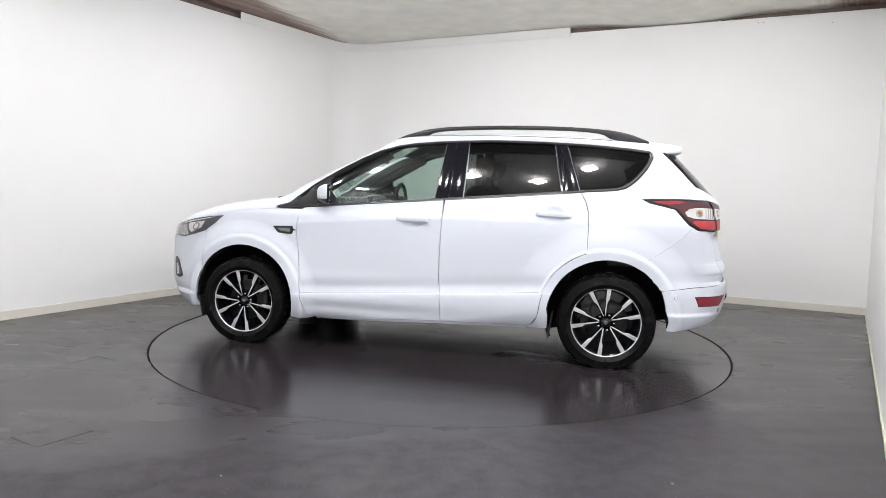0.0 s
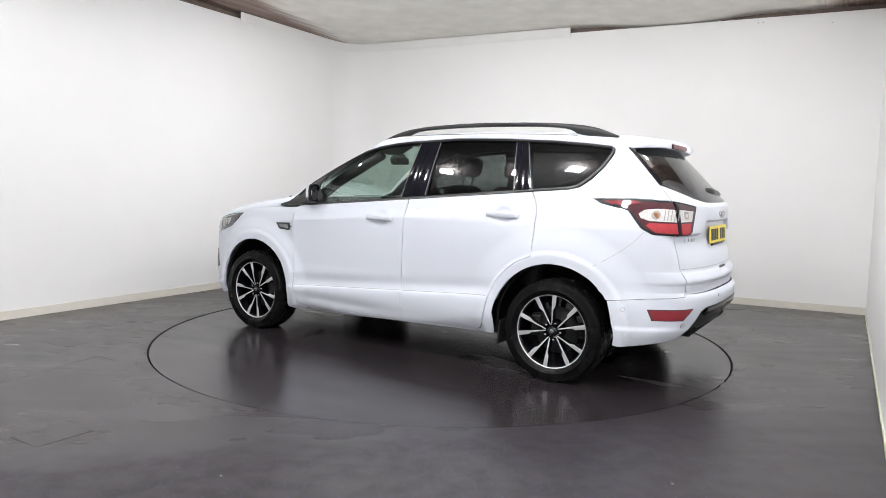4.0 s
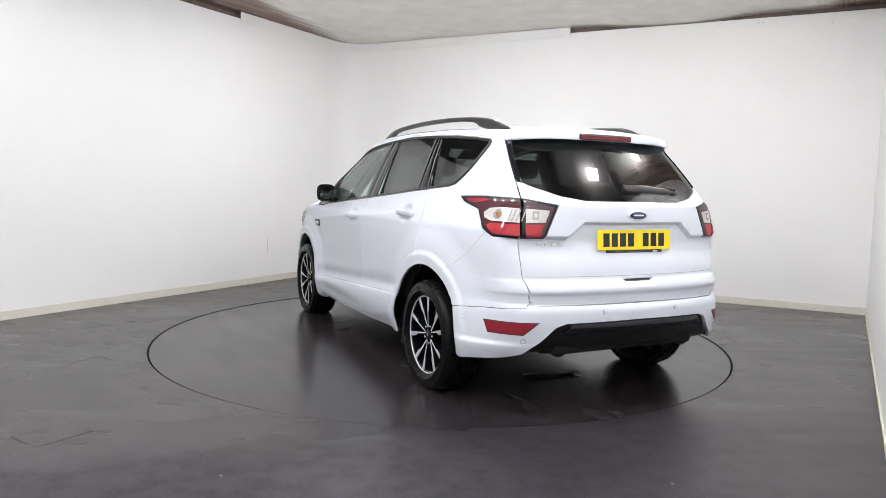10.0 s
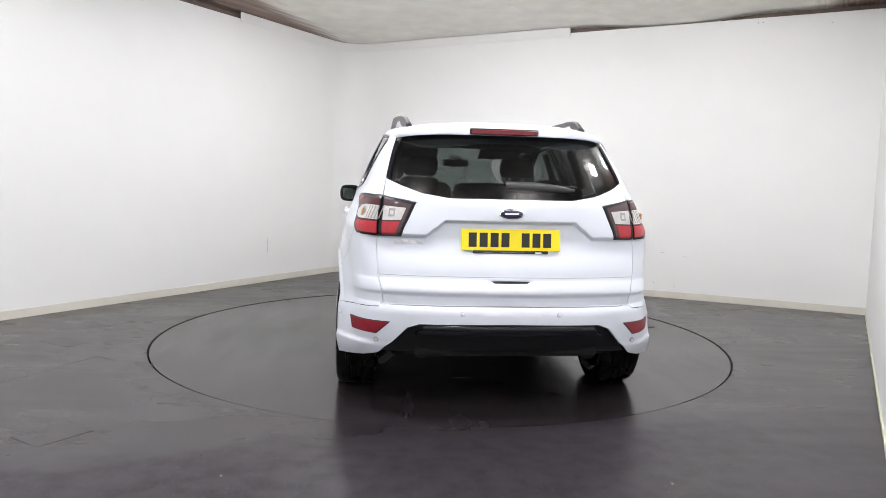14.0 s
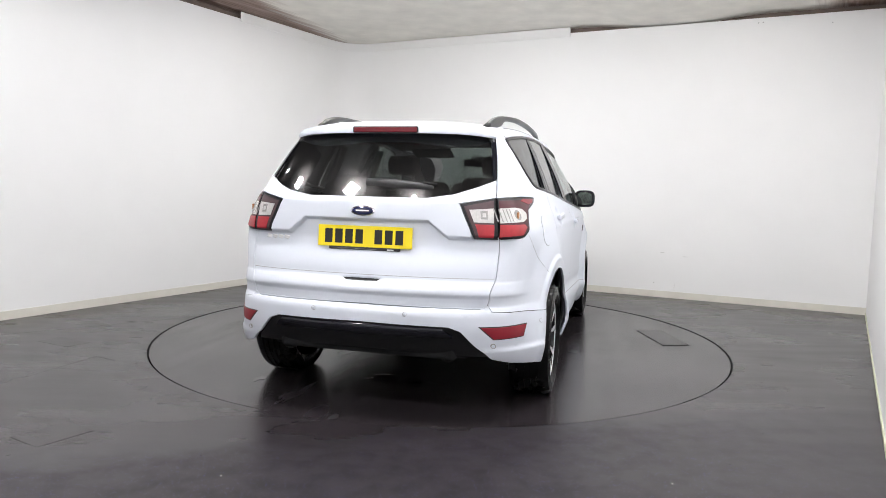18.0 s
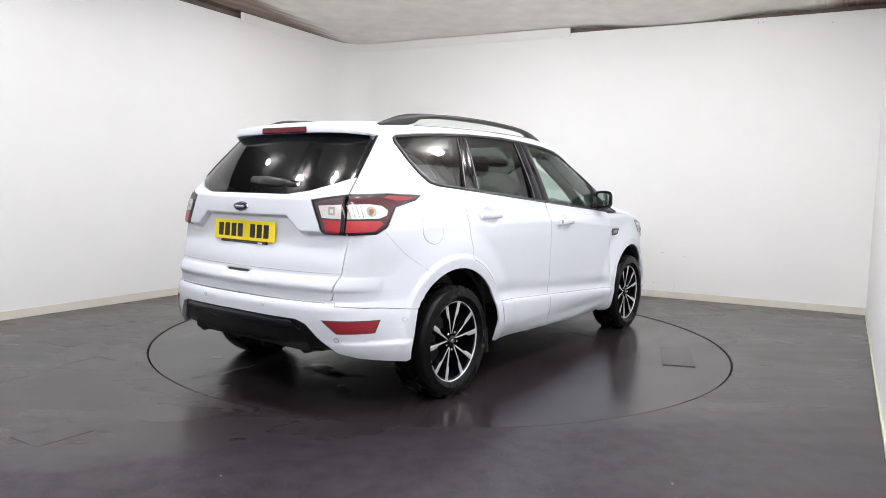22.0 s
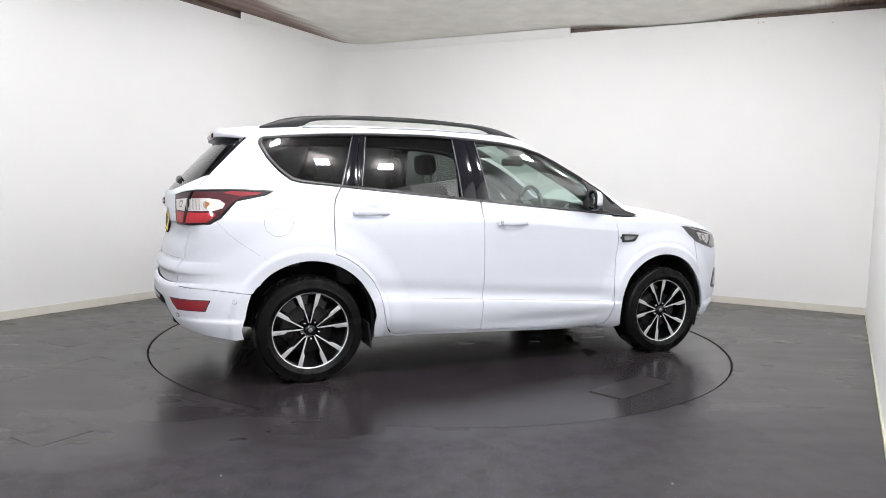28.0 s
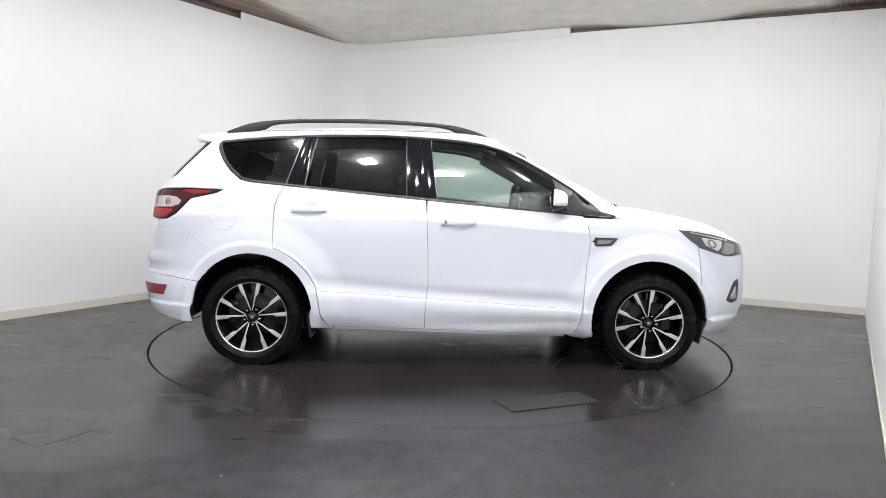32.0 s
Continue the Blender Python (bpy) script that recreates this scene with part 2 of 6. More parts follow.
def vinyl(name, rough, flecks, near_flecks=0.0):
    """Dark warm-grey safety vinyl, worn shiny and smeared; blue and pale flecks show where the sheet is newer."""
    m = material(name, (0.0195, 0.0160, 0.0168), rough, spec=0.46)
    nt = m.node_tree
    b = nt.nodes["Principled BSDF"]
    tc = nt.nodes.new("ShaderNodeTexCoord")

    def calc(op, a, c, d=None, clamp=False):
        n = nt.nodes.new("ShaderNodeMath")
        n.operation, n.use_clamp = op, clamp
        for k, v in enumerate((a, c, d)):
            if isinstance(v, (int, float)):
                n.inputs[k].default_value = v
            elif v is not None:
                nt.links.new(v, n.inputs[k])
        return n.outputs[0]

    def cloud(scale, detail, stretch=(1, 1, 1), turn=0.0):
        mp = nt.nodes.new("ShaderNodeMapping")
        mp.inputs["Scale"].default_value = stretch
        mp.inputs["Rotation"].default_value = (0, 0, radians(turn))
        nt.links.new(tc.outputs["Object"], mp.inputs[0])
        no = nt.nodes.new("ShaderNodeTexNoise")
        no.inputs["Scale"].default_value, no.inputs["Detail"].default_value = scale, detail
        nt.links.new(mp.outputs[0], no.inputs["Vector"])
        return no.outputs[0]

    def blend(fac, low, high):
        mx = nt.nodes.new("ShaderNodeMix")
        mx.data_type = "RGBA"
        nt.links.new(fac, mx.inputs["Factor"])
        for key, v in (("A", low), ("B", high)):
            if isinstance(v, tuple):
                mx.inputs[key].default_value = (*v, 1)
            else:
                nt.links.new(v, mx.inputs[key])
        return mx.outputs["Result"]

    # smears of mop and tyre: broad patches, and long streaks across them
    broad, streak, grain = cloud(1.1, 3), cloud(2.2, 4, (0.5, 2.6, 1), 8), cloud(38, 3)
    tone = calc("MULTIPLY_ADD", grain, 0.35, calc("MULTIPLY_ADD", broad, 0.5, calc("MULTIPLY", streak, 0.35)), clamp=True)
    base = blend(tone, (0.0185, 0.0153, 0.0172), (0.0300, 0.0250, 0.0276))
    gloss = calc("MULTIPLY_ADD", broad, 0.20, calc("MULTIPLY_ADD", streak, 0.16, rough - 0.18))
    vo = nt.nodes.new("ShaderNodeTexVoronoi")
    vo.inputs["Scale"].default_value = 150
    nt.links.new(tc.outputs["Object"], vo.inputs["Vector"])
    sel = nt.nodes.new("ShaderNodeSeparateColor")
    nt.links.new(vo.outputs["Color"], sel.inputs[0])
    size = calc("MULTIPLY_ADD", sel.outputs[2], 0.18, 0.11)
    dots = calc("MULTIPLY", calc("LESS_THAN", vo.outputs["Distance"], size), calc("GREATER_THAN", sel.outputs[0], 0.70))
    amount = flecks
    if near_flecks:
        way = (SEAM[1] - SEAM[0]).normalized()
        sep = nt.nodes.new("ShaderNodeSeparateXYZ")
        nt.links.new(tc.outputs["Object"], sep.inputs[0])
        across = calc("ADD", calc("MULTIPLY", sep.outputs[0], way.y), calc("MULTIPLY", sep.outputs[1], -way.x))
        start = SEAM[0].x * way.y - SEAM[0].y * way.x
        wavy = calc("MULTIPLY_ADD", cloud(2.6, 4), 0.5, -0.25)
        zone = calc("MULTIPLY_ADD", calc("ADD", calc("SUBTRACT", across, start), wavy), 4.5, 0.4, clamp=True)
        fade = calc("MULTIPLY_ADD", sep.outputs[0], -0.45, 1.25, clamp=True)
        zone = calc("MULTIPLY", zone, fade)
        amount = calc("MULTIPLY_ADD", zone, near_flecks, flecks)
        mottle = calc("MULTIPLY_ADD", cloud(9, 6), 4.0, -1.6, clamp=True)
        base = blend(zone, base, blend(mottle, (0.031, 0.0265, 0.0300), (0.0180, 0.0150, 0.0165)))
        gloss = calc("MULTIPLY_ADD", calc("MULTIPLY", mottle, zone), 0.05, gloss)
        nt.links.new(calc("MULTIPLY_ADD", zone, -0.17, 0.46), b.inputs["Specular IOR Level"])
        gloss = calc("MULTIPLY_ADD", zone, 0.10, gloss)
    nt.links.new(gloss, b.inputs["Roughness"])
    hue = blend(sel.outputs[1], (0.09, 0.09, 0.52), (0.27, 0.25, 0.44))
    nt.links.new(blend(calc("MULTIPLY", dots, amount), base, hue), b.inputs["Base Color"])
    return m


M_FLOOR = vinyl("floor_vinyl", 0.28, 0.10, 0.66)
M_TABLE = vinyl("turntable_vinyl", 0.23, 0.06)
M_PIT = material("pit_black", (0.004, 0.004, 0.004), 0.9)


def floor():
    """The floor sheet with the round hole of the turntable, and its pit."""
    n = 160
    r = TABLE_R + GAP / 2
    verts, faces = [], []
    for i in range(n):
        a = 2 * math.pi * i / n
        c, s = math.cos(a), math.sin(a)
        k = 10.0 / max(abs(c), abs(s))
        verts += [(r * c, r * s, 0), (k * c, k * s, 0), (r * c, r * s, -0.08), (0.2 * c, 0.2 * s, -0.08)]
    for i in range(n):
        a, b = 4 * i, 4 * ((i + 1) % n)
        faces += [(a, a + 1, b + 1, b), (a + 2, a, b, b + 2), (a + 3, a + 2, b + 2, b + 3)]
    ob = mesh_ob("floor", verts, faces, M_FLOOR)
    ob.data.materials.append(M_PIT)
    for p in ob.data.polygons:
        p.material_index = 0 if p.center.z > -0.001 else 1
    return tagged(ob, "dark grey speckled vinyl floor, shiny and scuffed", "floor", kind="structure")


floor()


def turntable():
    n = 160
    r = TABLE_R - GAP / 2
    rows = [(r, -0.05), (r, -0.0004), (r - 0.0004, 0), (r * 0.66, 0), (r * 0.33, 0)]
    verts = [(q * math.cos(2 * math.pi * i / n), q * math.sin(2 * math.pi * i / n), z) for q, z in rows for i in range(n)]
    faces = []
    for k in range(len(rows) - 1):
        for i in range(n):
            j = (i + 1) % n
            faces.append((k * n + i, k * n + j, (k + 1) * n + j, (k + 1) * n + i))
    c = len(verts)
    verts.append((0, 0, 0))
    faces += [((len(rows) - 1) * n + i, (len(rows) - 1) * n + (i + 1) % n, c) for i in range(n)]
    ob = mesh_ob("turntable", verts, faces, M_TABLE)
    return tagged(ob, "round floor turntable flush with the dark vinyl floor", "turntable")


table = turntable()



# ---- joints of the vinyl, crumbs on it
M_WELD = material("vinyl_weld", (0.013, 0.011, 0.012), 0.36, vary=0.2, scale=20)


def floor_joint(a, b, w=0.006):
    a, b = Vector(a), Vector(b)
    d = (b - a).normalized()
    n = Vector((-d.y, d.x)) * w / 2
    q = [a + n, b + n, b - n, a - n]
    k = [(p.x, p.y, z) for z in (-0.001, 0.0006) for p in q]
    ob = mesh_ob("floor_joint", k, [(4, 5, 6, 7), (0, 1, 5, 4), (1, 2, 6, 5), (2, 3, 7, 6), (3, 0, 4, 7)], M_WELD)
    tagged(ob, "thin dark welded joint in the vinyl floor", "floor joint", kind="structure")


floor_joint((-3.75, -0.70), (-2.25, 0.44))
floor_joint((-2.53, -1.56), (-2.36, -1.00), 0.005)
floor_joint((-2.36, -1.00), (-2.18, -1.10), 0.004)


def crumb(x, y, r, mat, label):
    rng = random.Random(int(1000 * (x + y)))
    bm = bmesh.new()
    bmesh.ops.create_icosphere(bm, subdivisions=1, radius=r)
    for v in bm.verts:
        v.co *= rng.uniform(0.7, 1.3)
        v.co.z = max(v.co.z * 0.5, -0.35 * r)
    me = bpy.data.meshes.new("crumb")
    bm.to_mesh(me)
    bm.free()
    me.materials.append(mat)
    ob = new("crumb", me)
    ob.matrix_basis = pose(x, y, 0.35 * r)
    tagged(ob, label, "crumb", group="crumbs on the floor")


for x, y, pale in ((2.086, -1.274, 0), (1.313, -2.637, 0), (0.981, -2.855, 1), (-0.892, -2.882, 1), (1.652, -2.224, 0), (-1.047, -2.676, 0)):
    crumb(x, y, 0.004, M_BASE if pale else M_PIT, "tiny pale crumb lying on the vinyl floor" if pale else "tiny dark crumb lying on the vinyl floor")


# ---- water dripped on the turntable
M_WATER = material("water_film", (0.014, 0.013, 0.013), 0.11, spec=0.55)


def puddle(r, stretch, turn, seed):
    """A thin patch of water with a wavering edge."""
    rng = random.Random(seed)
    ph = [rng.uniform(0, 6.28) for _ in range(5)]
    n, verts = 40, []
    for f, z in ((1.0, 0.0003), (0.94, 0.0012)):
        for i in range(n):
            a = 2 * math.pi * i / n
            k = r * f * (1 + sum(0.42 / (q + 1) * math.sin((q + 2) * a + ph[q]) for q in range(5)))
            v = Matrix.Rotation(radians(turn), 2) @ Vector((k * stretch * math.cos(a), k * math.sin(a)))
            verts.append((v.x, v.y, z))
    ob = mesh_ob("puddle", verts, [(i, (i + 1) % n, n + (i + 1) % n, n + i) for i in range(n)] + [tuple(range(n, 2 * n))], M_WATER)
    return tagged(ob, "thin puddle of dripped water on the turntable", "puddle", group="puddles under the car")


PUDDLES = ((-1.46, 0.06, 0.085, 1.9, 95), (-1.70, -0.36, 0.04, 2.0, 60), (-1.71, 0.86, 0.025, 2.6, 15), (0.18, -0.20, 0.03, 1.8, 20), (0.60, -0.57, 0.03, 2.2, 10), (0.78, 0.78, 0.05, 2.2, 100), (0.41, 0.84, 0.035, 1.8, 80), (0.90, -0.37, 0.055, 2.3, 75), (0.80, -0.76, 0.055, 2.2, 85), (-1.44, -0.14, 0.035, 2.8, 110),
           (-0.86, -0.77, 0.035, 1.9, 10), (-0.55, -0.81, 0.04, 2.0, -5), (-0.24, -0.94, 0.035, 2.4, 5), (-0.62, 0.70, 0.05, 1.8, 20))
puddles = [puddle(p[2], p[3], p[4], 40 + i) for i, p in enumerate(PUDDLES)]

# lantern lights hung round the turntable's near half; four are added fill lamps
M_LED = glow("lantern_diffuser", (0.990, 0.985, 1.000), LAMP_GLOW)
M_ALU = material("white_aluminium", (0.7, 0.7, 0.7), 0.4, metal=0.2, vary=0.03)


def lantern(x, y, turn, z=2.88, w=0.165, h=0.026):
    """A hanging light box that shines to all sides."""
    root = new("lantern_and_fill")
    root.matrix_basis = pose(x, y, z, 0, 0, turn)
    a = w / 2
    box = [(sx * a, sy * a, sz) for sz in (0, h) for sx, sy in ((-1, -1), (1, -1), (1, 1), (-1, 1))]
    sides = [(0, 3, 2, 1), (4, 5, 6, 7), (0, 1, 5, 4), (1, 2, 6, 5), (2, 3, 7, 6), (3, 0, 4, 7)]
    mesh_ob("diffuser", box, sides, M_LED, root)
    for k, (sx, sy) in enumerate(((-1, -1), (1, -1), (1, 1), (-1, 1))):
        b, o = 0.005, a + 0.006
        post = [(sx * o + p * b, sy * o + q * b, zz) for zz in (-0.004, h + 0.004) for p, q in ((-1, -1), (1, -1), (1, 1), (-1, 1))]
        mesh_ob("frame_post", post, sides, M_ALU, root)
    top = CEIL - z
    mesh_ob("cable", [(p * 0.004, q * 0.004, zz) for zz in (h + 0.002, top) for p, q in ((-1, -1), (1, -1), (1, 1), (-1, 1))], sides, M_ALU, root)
    return tagged(root, "small white light hanging from the ceiling, four of them added fill", "hanging light", group="studio hanging lights")


# last four are unseen fill, added to brighten the car and back corner
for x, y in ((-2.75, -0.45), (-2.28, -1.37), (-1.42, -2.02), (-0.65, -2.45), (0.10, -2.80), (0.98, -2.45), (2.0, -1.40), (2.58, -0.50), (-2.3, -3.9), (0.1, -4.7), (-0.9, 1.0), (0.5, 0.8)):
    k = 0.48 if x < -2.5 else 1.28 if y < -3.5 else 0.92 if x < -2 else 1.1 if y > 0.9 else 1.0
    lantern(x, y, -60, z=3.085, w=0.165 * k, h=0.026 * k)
# ---------------------------------------------------------------- the car: x forward, y to its left, z up, from the middle of the wheelbase
M_PAINT = material("white_car_paint", (0.672, 0.703, 0.770), 0.5, vary=0.008, scale=4.0, coat=0.28, spec=0.15)
M_GLOSSBLACK = material("gloss_black", (0.010, 0.010, 0.014), 0.07, spec=0.4)
M_TRIM = material("black_trim", (0.021, 0.021, 0.022), 0.35, vary=0.1, scale=60)
M_CLAD = material("black_grained_plastic", (0.010, 0.010, 0.011), 0.36, spec=0.3, vary=0.12, scale=50, bump=0.2, bump_scale=400)
M_LINER = material("wheel_arch_felt", (0.017, 0.017, 0.018), 0.95, spec=0.1, vary=0.3, scale=30, bump=0.5, bump_scale=120)
M_TYRE = material("tyre_rubber", (0.0065, 0.0065, 0.0068), 0.25, spec=0.11, vary=0.22, scale=14, bump=0.25, bump_scale=220, rough_vary=0.1)
M_RIMBLACK = material("rim_gloss_black", (0.006, 0.006, 0.008), 0.12, coat=0.15, spec=0.4)
M_RIMSILVER = material("machined_alloy", (0.70, 0.70, 0.715), 0.36, metal=0.5, vary=0.05, scale=30)
M_STEEL = material("brake_steel", (0.035, 0.034, 0.033), 0.5, metal=0.3, vary=0.2, scale=20)
M_CHROME = material("chrome", (0.85, 0.85, 0.87), 0.07, metal=1.0)
M_SEAT = material("black_seat_cloth", (0.060, 0.060, 0.062), 0.9, vary=0.2, scale=50, bump=0.4, bump_scale=300)
M_DASH = material("dark_dashboard", (0.060, 0.060, 0.062), 0.6, vary=0.15, scale=60, bump=0.3, bump_scale=250)
M_HEADLINER = material("grey_headliner", (0.33, 0.33, 0.32), 0.9, vary=0.05, scale=60)
M_RED = material("red_lens", (0.26, 0.008, 0.020), 0.5, vary=0.15, scale=25, coat=0.5, spec=0.4)
M_RED_DARK = material("dark_red_lens", (0.065, 0.013, 0.019), 0.5, vary=0.2, scale=25, coat=0.5, spec=0.2)
M_RED_DEEP = material("deep_red_lens", (0.11, 0.005, 0.010), 0.2, vary=0.2, scale=30)
M_RED_BRIGHT = material("bright_red_lens", (0.36, 0.012, 0.022), 0.5, vary=0.25, scale=40, coat=0.5, spec=0.4)
M_CLEAR = material("clear_lens", (0.54, 0.525, 0.515), 0.4, metal=0.3, vary=0.2, scale=75, coat=0.5, spec=0.2)
M_AMBER = material("amber_bulb", (0.40, 0.17, 0.06), 0.3)
M_YELLOW = material("yellow_plate", (0.86, 0.68, 0.010), 0.35, vary=0.03, scale=20)
M_INK = material("black_ink", (0.010, 0.010, 0.010), 0.5)
M_BLUE = material("dark_blue_enamel", (0.010, 0.015, 0.06), 0.12, coat=0.8)
M_MIRROR = material("mirror_glass", (0.60, 0.64, 0.63), 0.03, metal=1.0)
M_LAMP_RIM = material("lamp_rim_black", (0.010, 0.010, 0.012), 0.33, spec=0.3, vary=0.15, scale=40)
M_GLASS = glazing("clear_green_glass", (0.83, 0.90, 0.87))
M_PRIVACY = glazing("dark_privacy_glass", (0.42, 0.43, 0.43))
M_LAMPGREY = material("lamp_reflector_grey", (0.34, 0.35, 0.36), 0.2, metal=0.6, vary=0.15, scale=25, coat=0.8)


def curve(*pts):
    """A smooth monotone curve through (at, value) pairs."""
    xs = np.array([p[0] for p in pts], float)
    ys = np.array([p[1] for p in pts], float)
    h = np.diff(xs)
    s = np.diff(ys) / h
    m = np.zeros(len(xs))
    for i in range(1, len(xs) - 1):
        if s[i - 1] * s[i] > 0:
            w1, w2 = 2 * h[i] + h[i - 1], h[i] + 2 * h[i - 1]
            m[i] = (w1 + w2) / (w1 / s[i - 1] + w2 / s[i])
    m[0], m[-1] = s[0], s[-1]

    def f(x):
        x = np.clip(np.asarray(x, float), xs[0], xs[-1])
        i = np.clip(np.searchsorted(xs, x) - 1, 0, len(xs) - 2)
        t = (x - xs[i]) / h[i]
        return (ys[i] * (1 + 2 * t) * (1 - t) ** 2 + m[i] * h[i] * t * (1 - t) ** 2
                + ys[i + 1] * t * t * (3 - 2 * t) + m[i + 1] * h[i] * t * t * (t - 1))
    return f


XM = -0.1
half_width = curve((0.18, 0.80), (0.24, 0.852), (0.30, 0.873), (0.40, 0.886), (0.50, 0.884), (0.60, 0.876), (0.75, 0.880), (0.90, 0.884),
                   (0.985, 0.878), (1.04, 0.858), (1.10, 0.836), (1.20, 0.803), (1.35, 0.740), (1.48, 0.685), (1.54, 0.654), (1.58, 0.622), (1.62, 0.56))
lower_width = half_width


def half_width(z):
    """Lower body by the table; above the belt the glass curves in evenly."""
    z = np.asarray(z, float)
    d = z - 1.08
    return 1.028 * np.where(z < 1.06, lower_width(z), 0.845 - 0.30 * d - 0.28 * d * d)


nose = curve((0.18, 2.01), (0.26, 2.14), (0.36, 2.21), (0.46, 2.245), (0.60, 2.245), (0.75, 2.232), (0.85, 2.205), (0.90, 2.175), (0.96, 2.12), (1.04, 1.95),
             (1.08, 1.50), (1.12, 1.245), (1.20, 1.085), (1.26, 0.955), (1.30, 0.870), (1.40, 0.650), (1.50, 0.440), (1.56, 0.340), (1.62, 0.26))
tail = curve((0.18, -1.98), (0.30, -2.13), (0.36, -2.185), (0.44, -2.215), (0.52, -2.225), (0.575, -2.226), (0.60, -2.214), (0.612, -2.199), (0.635, -2.198), (0.655, -2.199), (0.678, -2.211),
             (0.724, -2.194), (0.745, -2.180), (0.85, -2.168), (0.96, -2.160), (1.05, -2.156), (1.13, -2.150), (1.17, -2.124), (1.20, -2.098), (1.23, -2.072), (1.35, -1.960), (1.50, -1.815), (1.55, -1.765), (1.62, -1.69))


lower_tail = tail


def tail(z):
    """Below the rear window by the table; the window itself curves evenly."""
    z = np.asarray(z, float)
    d = z - 1.20
    return np.where(z < 1.158, lower_tail(z), -2.098 + 0.87 * d + 0.22 * d * d)


def canon(n, length, width):
    """The quarter outline u**n + v**2 = 1, by its length in metres."""
    u = np.linspace(0, 0.93, 200)
    a = np.linspace(math.asin(0.93 ** (n / 2)), math.pi / 2, 400)
    u = np.concatenate([u, np.sin(a[1:]) ** (2 / n)])
    v = np.sqrt(np.clip(1 - u ** n, 0, 1))
    v[-1] = 0.0
    q = np.concatenate([[0], np.cumsum(np.hypot(np.diff(u) * length, np.diff(v) * width))])
    return q, u, v


FRONT, REAR = canon(9.0, 2.2, 0.86), canon(24.0, 2.06, 0.85)


def taper(x):
    return 1 - 0.041 * np.clip((-x - 0.3) / 1.25, 0, 2) ** 3 - 0.028 * np.clip(x - 0.5, 0, 2) ** 2


def cabin(x, z):
    """The glasshouse is broader towards the screen and drawn in towards the tail."""
    return 1 + smooth(1.0, 1.22, z) * (0.042 * smooth(-0.1, 0.7, x) - 0.026 * smooth(-0.9, -1.6, x))


def smooth(a, b, x):
    t = np.clip((x - a) / (b - a), 0, 1)
    return t * t * (3 - 2 * t)


def skirt_line(x):
    return 0.455 - 0.055 * x


def relief(x, z, v):
    """Outward steps of the side: arch flares, skirt, scallop, handle dishes."""
    d = np.zeros_like(x)
    for xc, swell in ((1.345, 0.030), (-1.345, 0.031)):
        r = np.hypot(x - xc, z - 0.345)
        d += 0.014 * smooth(0.496, 0.458, r) + swell * smooth(0.60 if xc > 0 else 0.66, 0.47, r)
    d += 0.009 * smooth(-1.62, -1.74, x) * smooth(-2.06, -1.85, x) * smooth(0.64, 0.54, z)
    inner = smooth(1.02, 0.80, np.abs(x + 0.02))
    s = z - skirt_line(x)
    d += 0.014 * smooth(0.011, -0.011, s) * inner
    d -= 0.017 * np.exp(-((s - 0.045) / 0.05) ** 2) * inner
    d -= 0.012 * np.exp(-((z - 0.30 - 0.02 * x) / 0.045) ** 2) * smooth(-0.75, 0.6, x) * inner
    for zc, on in ((0.350 - 0.115 * (x + 0.85), smooth(-0.22, -0.62, x)), (0.262 + 0.085 * (x - 0.35), smooth(0.30, 0.66, x))):
        d -= 0.13 * (zc - z + np.sqrt((zc - z) ** 2 + 0.014 ** 2)) * on * inner
    d += 0.022 * smooth(0.372, 0.348, z) * smooth(1.735, 1.80, x) + 0.014 * smooth(0.412, 0.384, z) * smooth(-1.72, -1.80, x)
    for hx, hz in ((0.03, 0.985), (-0.965, 1.045)):
        d -= 0.022 * np.exp(-(((x - hx) / 0.066) ** 2 + ((z - hz) / 0.050) ** 2) ** 2)
    crease = 0.986 - 0.062 * x
    dz = z - crease
    d += 0.0090 * np.exp(-np.sqrt(dz ** 2 + 0.0045 ** 2) / np.where(dz > 0, 0.060, 0.048)) * smooth(-1.90, -1.55, x) * smooth(1.3, 0.7, x)
    return d * v


def rear_relief(y, z, u):
    """Inward steps of the tailgate: the plate recess, the bumper's ledge."""
    ay = np.abs(y)
    edge = 1.040 - 0.80 * np.clip(ay - 0.34, 0, 0.10)
    d = 0.034 * smooth(edge + 0.010, edge - 0.012, z) * smooth(0.775, 0.955, z)
    d += 0.016 * np.exp(-((ay / 0.105) ** 2) ** 3) * smooth(0.696, 0.722, z) * smooth(0.749, 0.729, z)
    d += 0.006 * smooth(0.606, 0.612, z) * smooth(0.70, 0.63, z) * smooth(0.66, 0.60, ay)
    return d * smooth(0.9, 0.97, u)


def surf(q, z):
    q, z = np.asarray(q, float), np.asarray(z, float)
    front = q >= 0
    u = np.where(front, np.interp(np.abs(q), FRONT[0], FRONT[1]), np.interp(np.abs(q), REAR[0], REAR[1]))
    v = np.where(front, np.interp(np.abs(q), FRONT[0], FRONT[2]), np.interp(np.abs(q), REAR[0], REAR[2]))
    v = np.where(front, np.sqrt(np.clip(1 - u ** (9.0 + 5.0 * smooth(1.06, 0.98, z)), 0, 1)), v)
    x = np.where(front, XM + u * (nose(z) - XM), XM - u * (XM - tail(z)))
    y = half_width(z) * taper(x) * cabin(x, z) * v
    y2 = y + relief(x, z, v)
    x2 = np.where(front, x, x + rear_relief(y, z, u))
    return np.stack([x2, y2, z], -1)


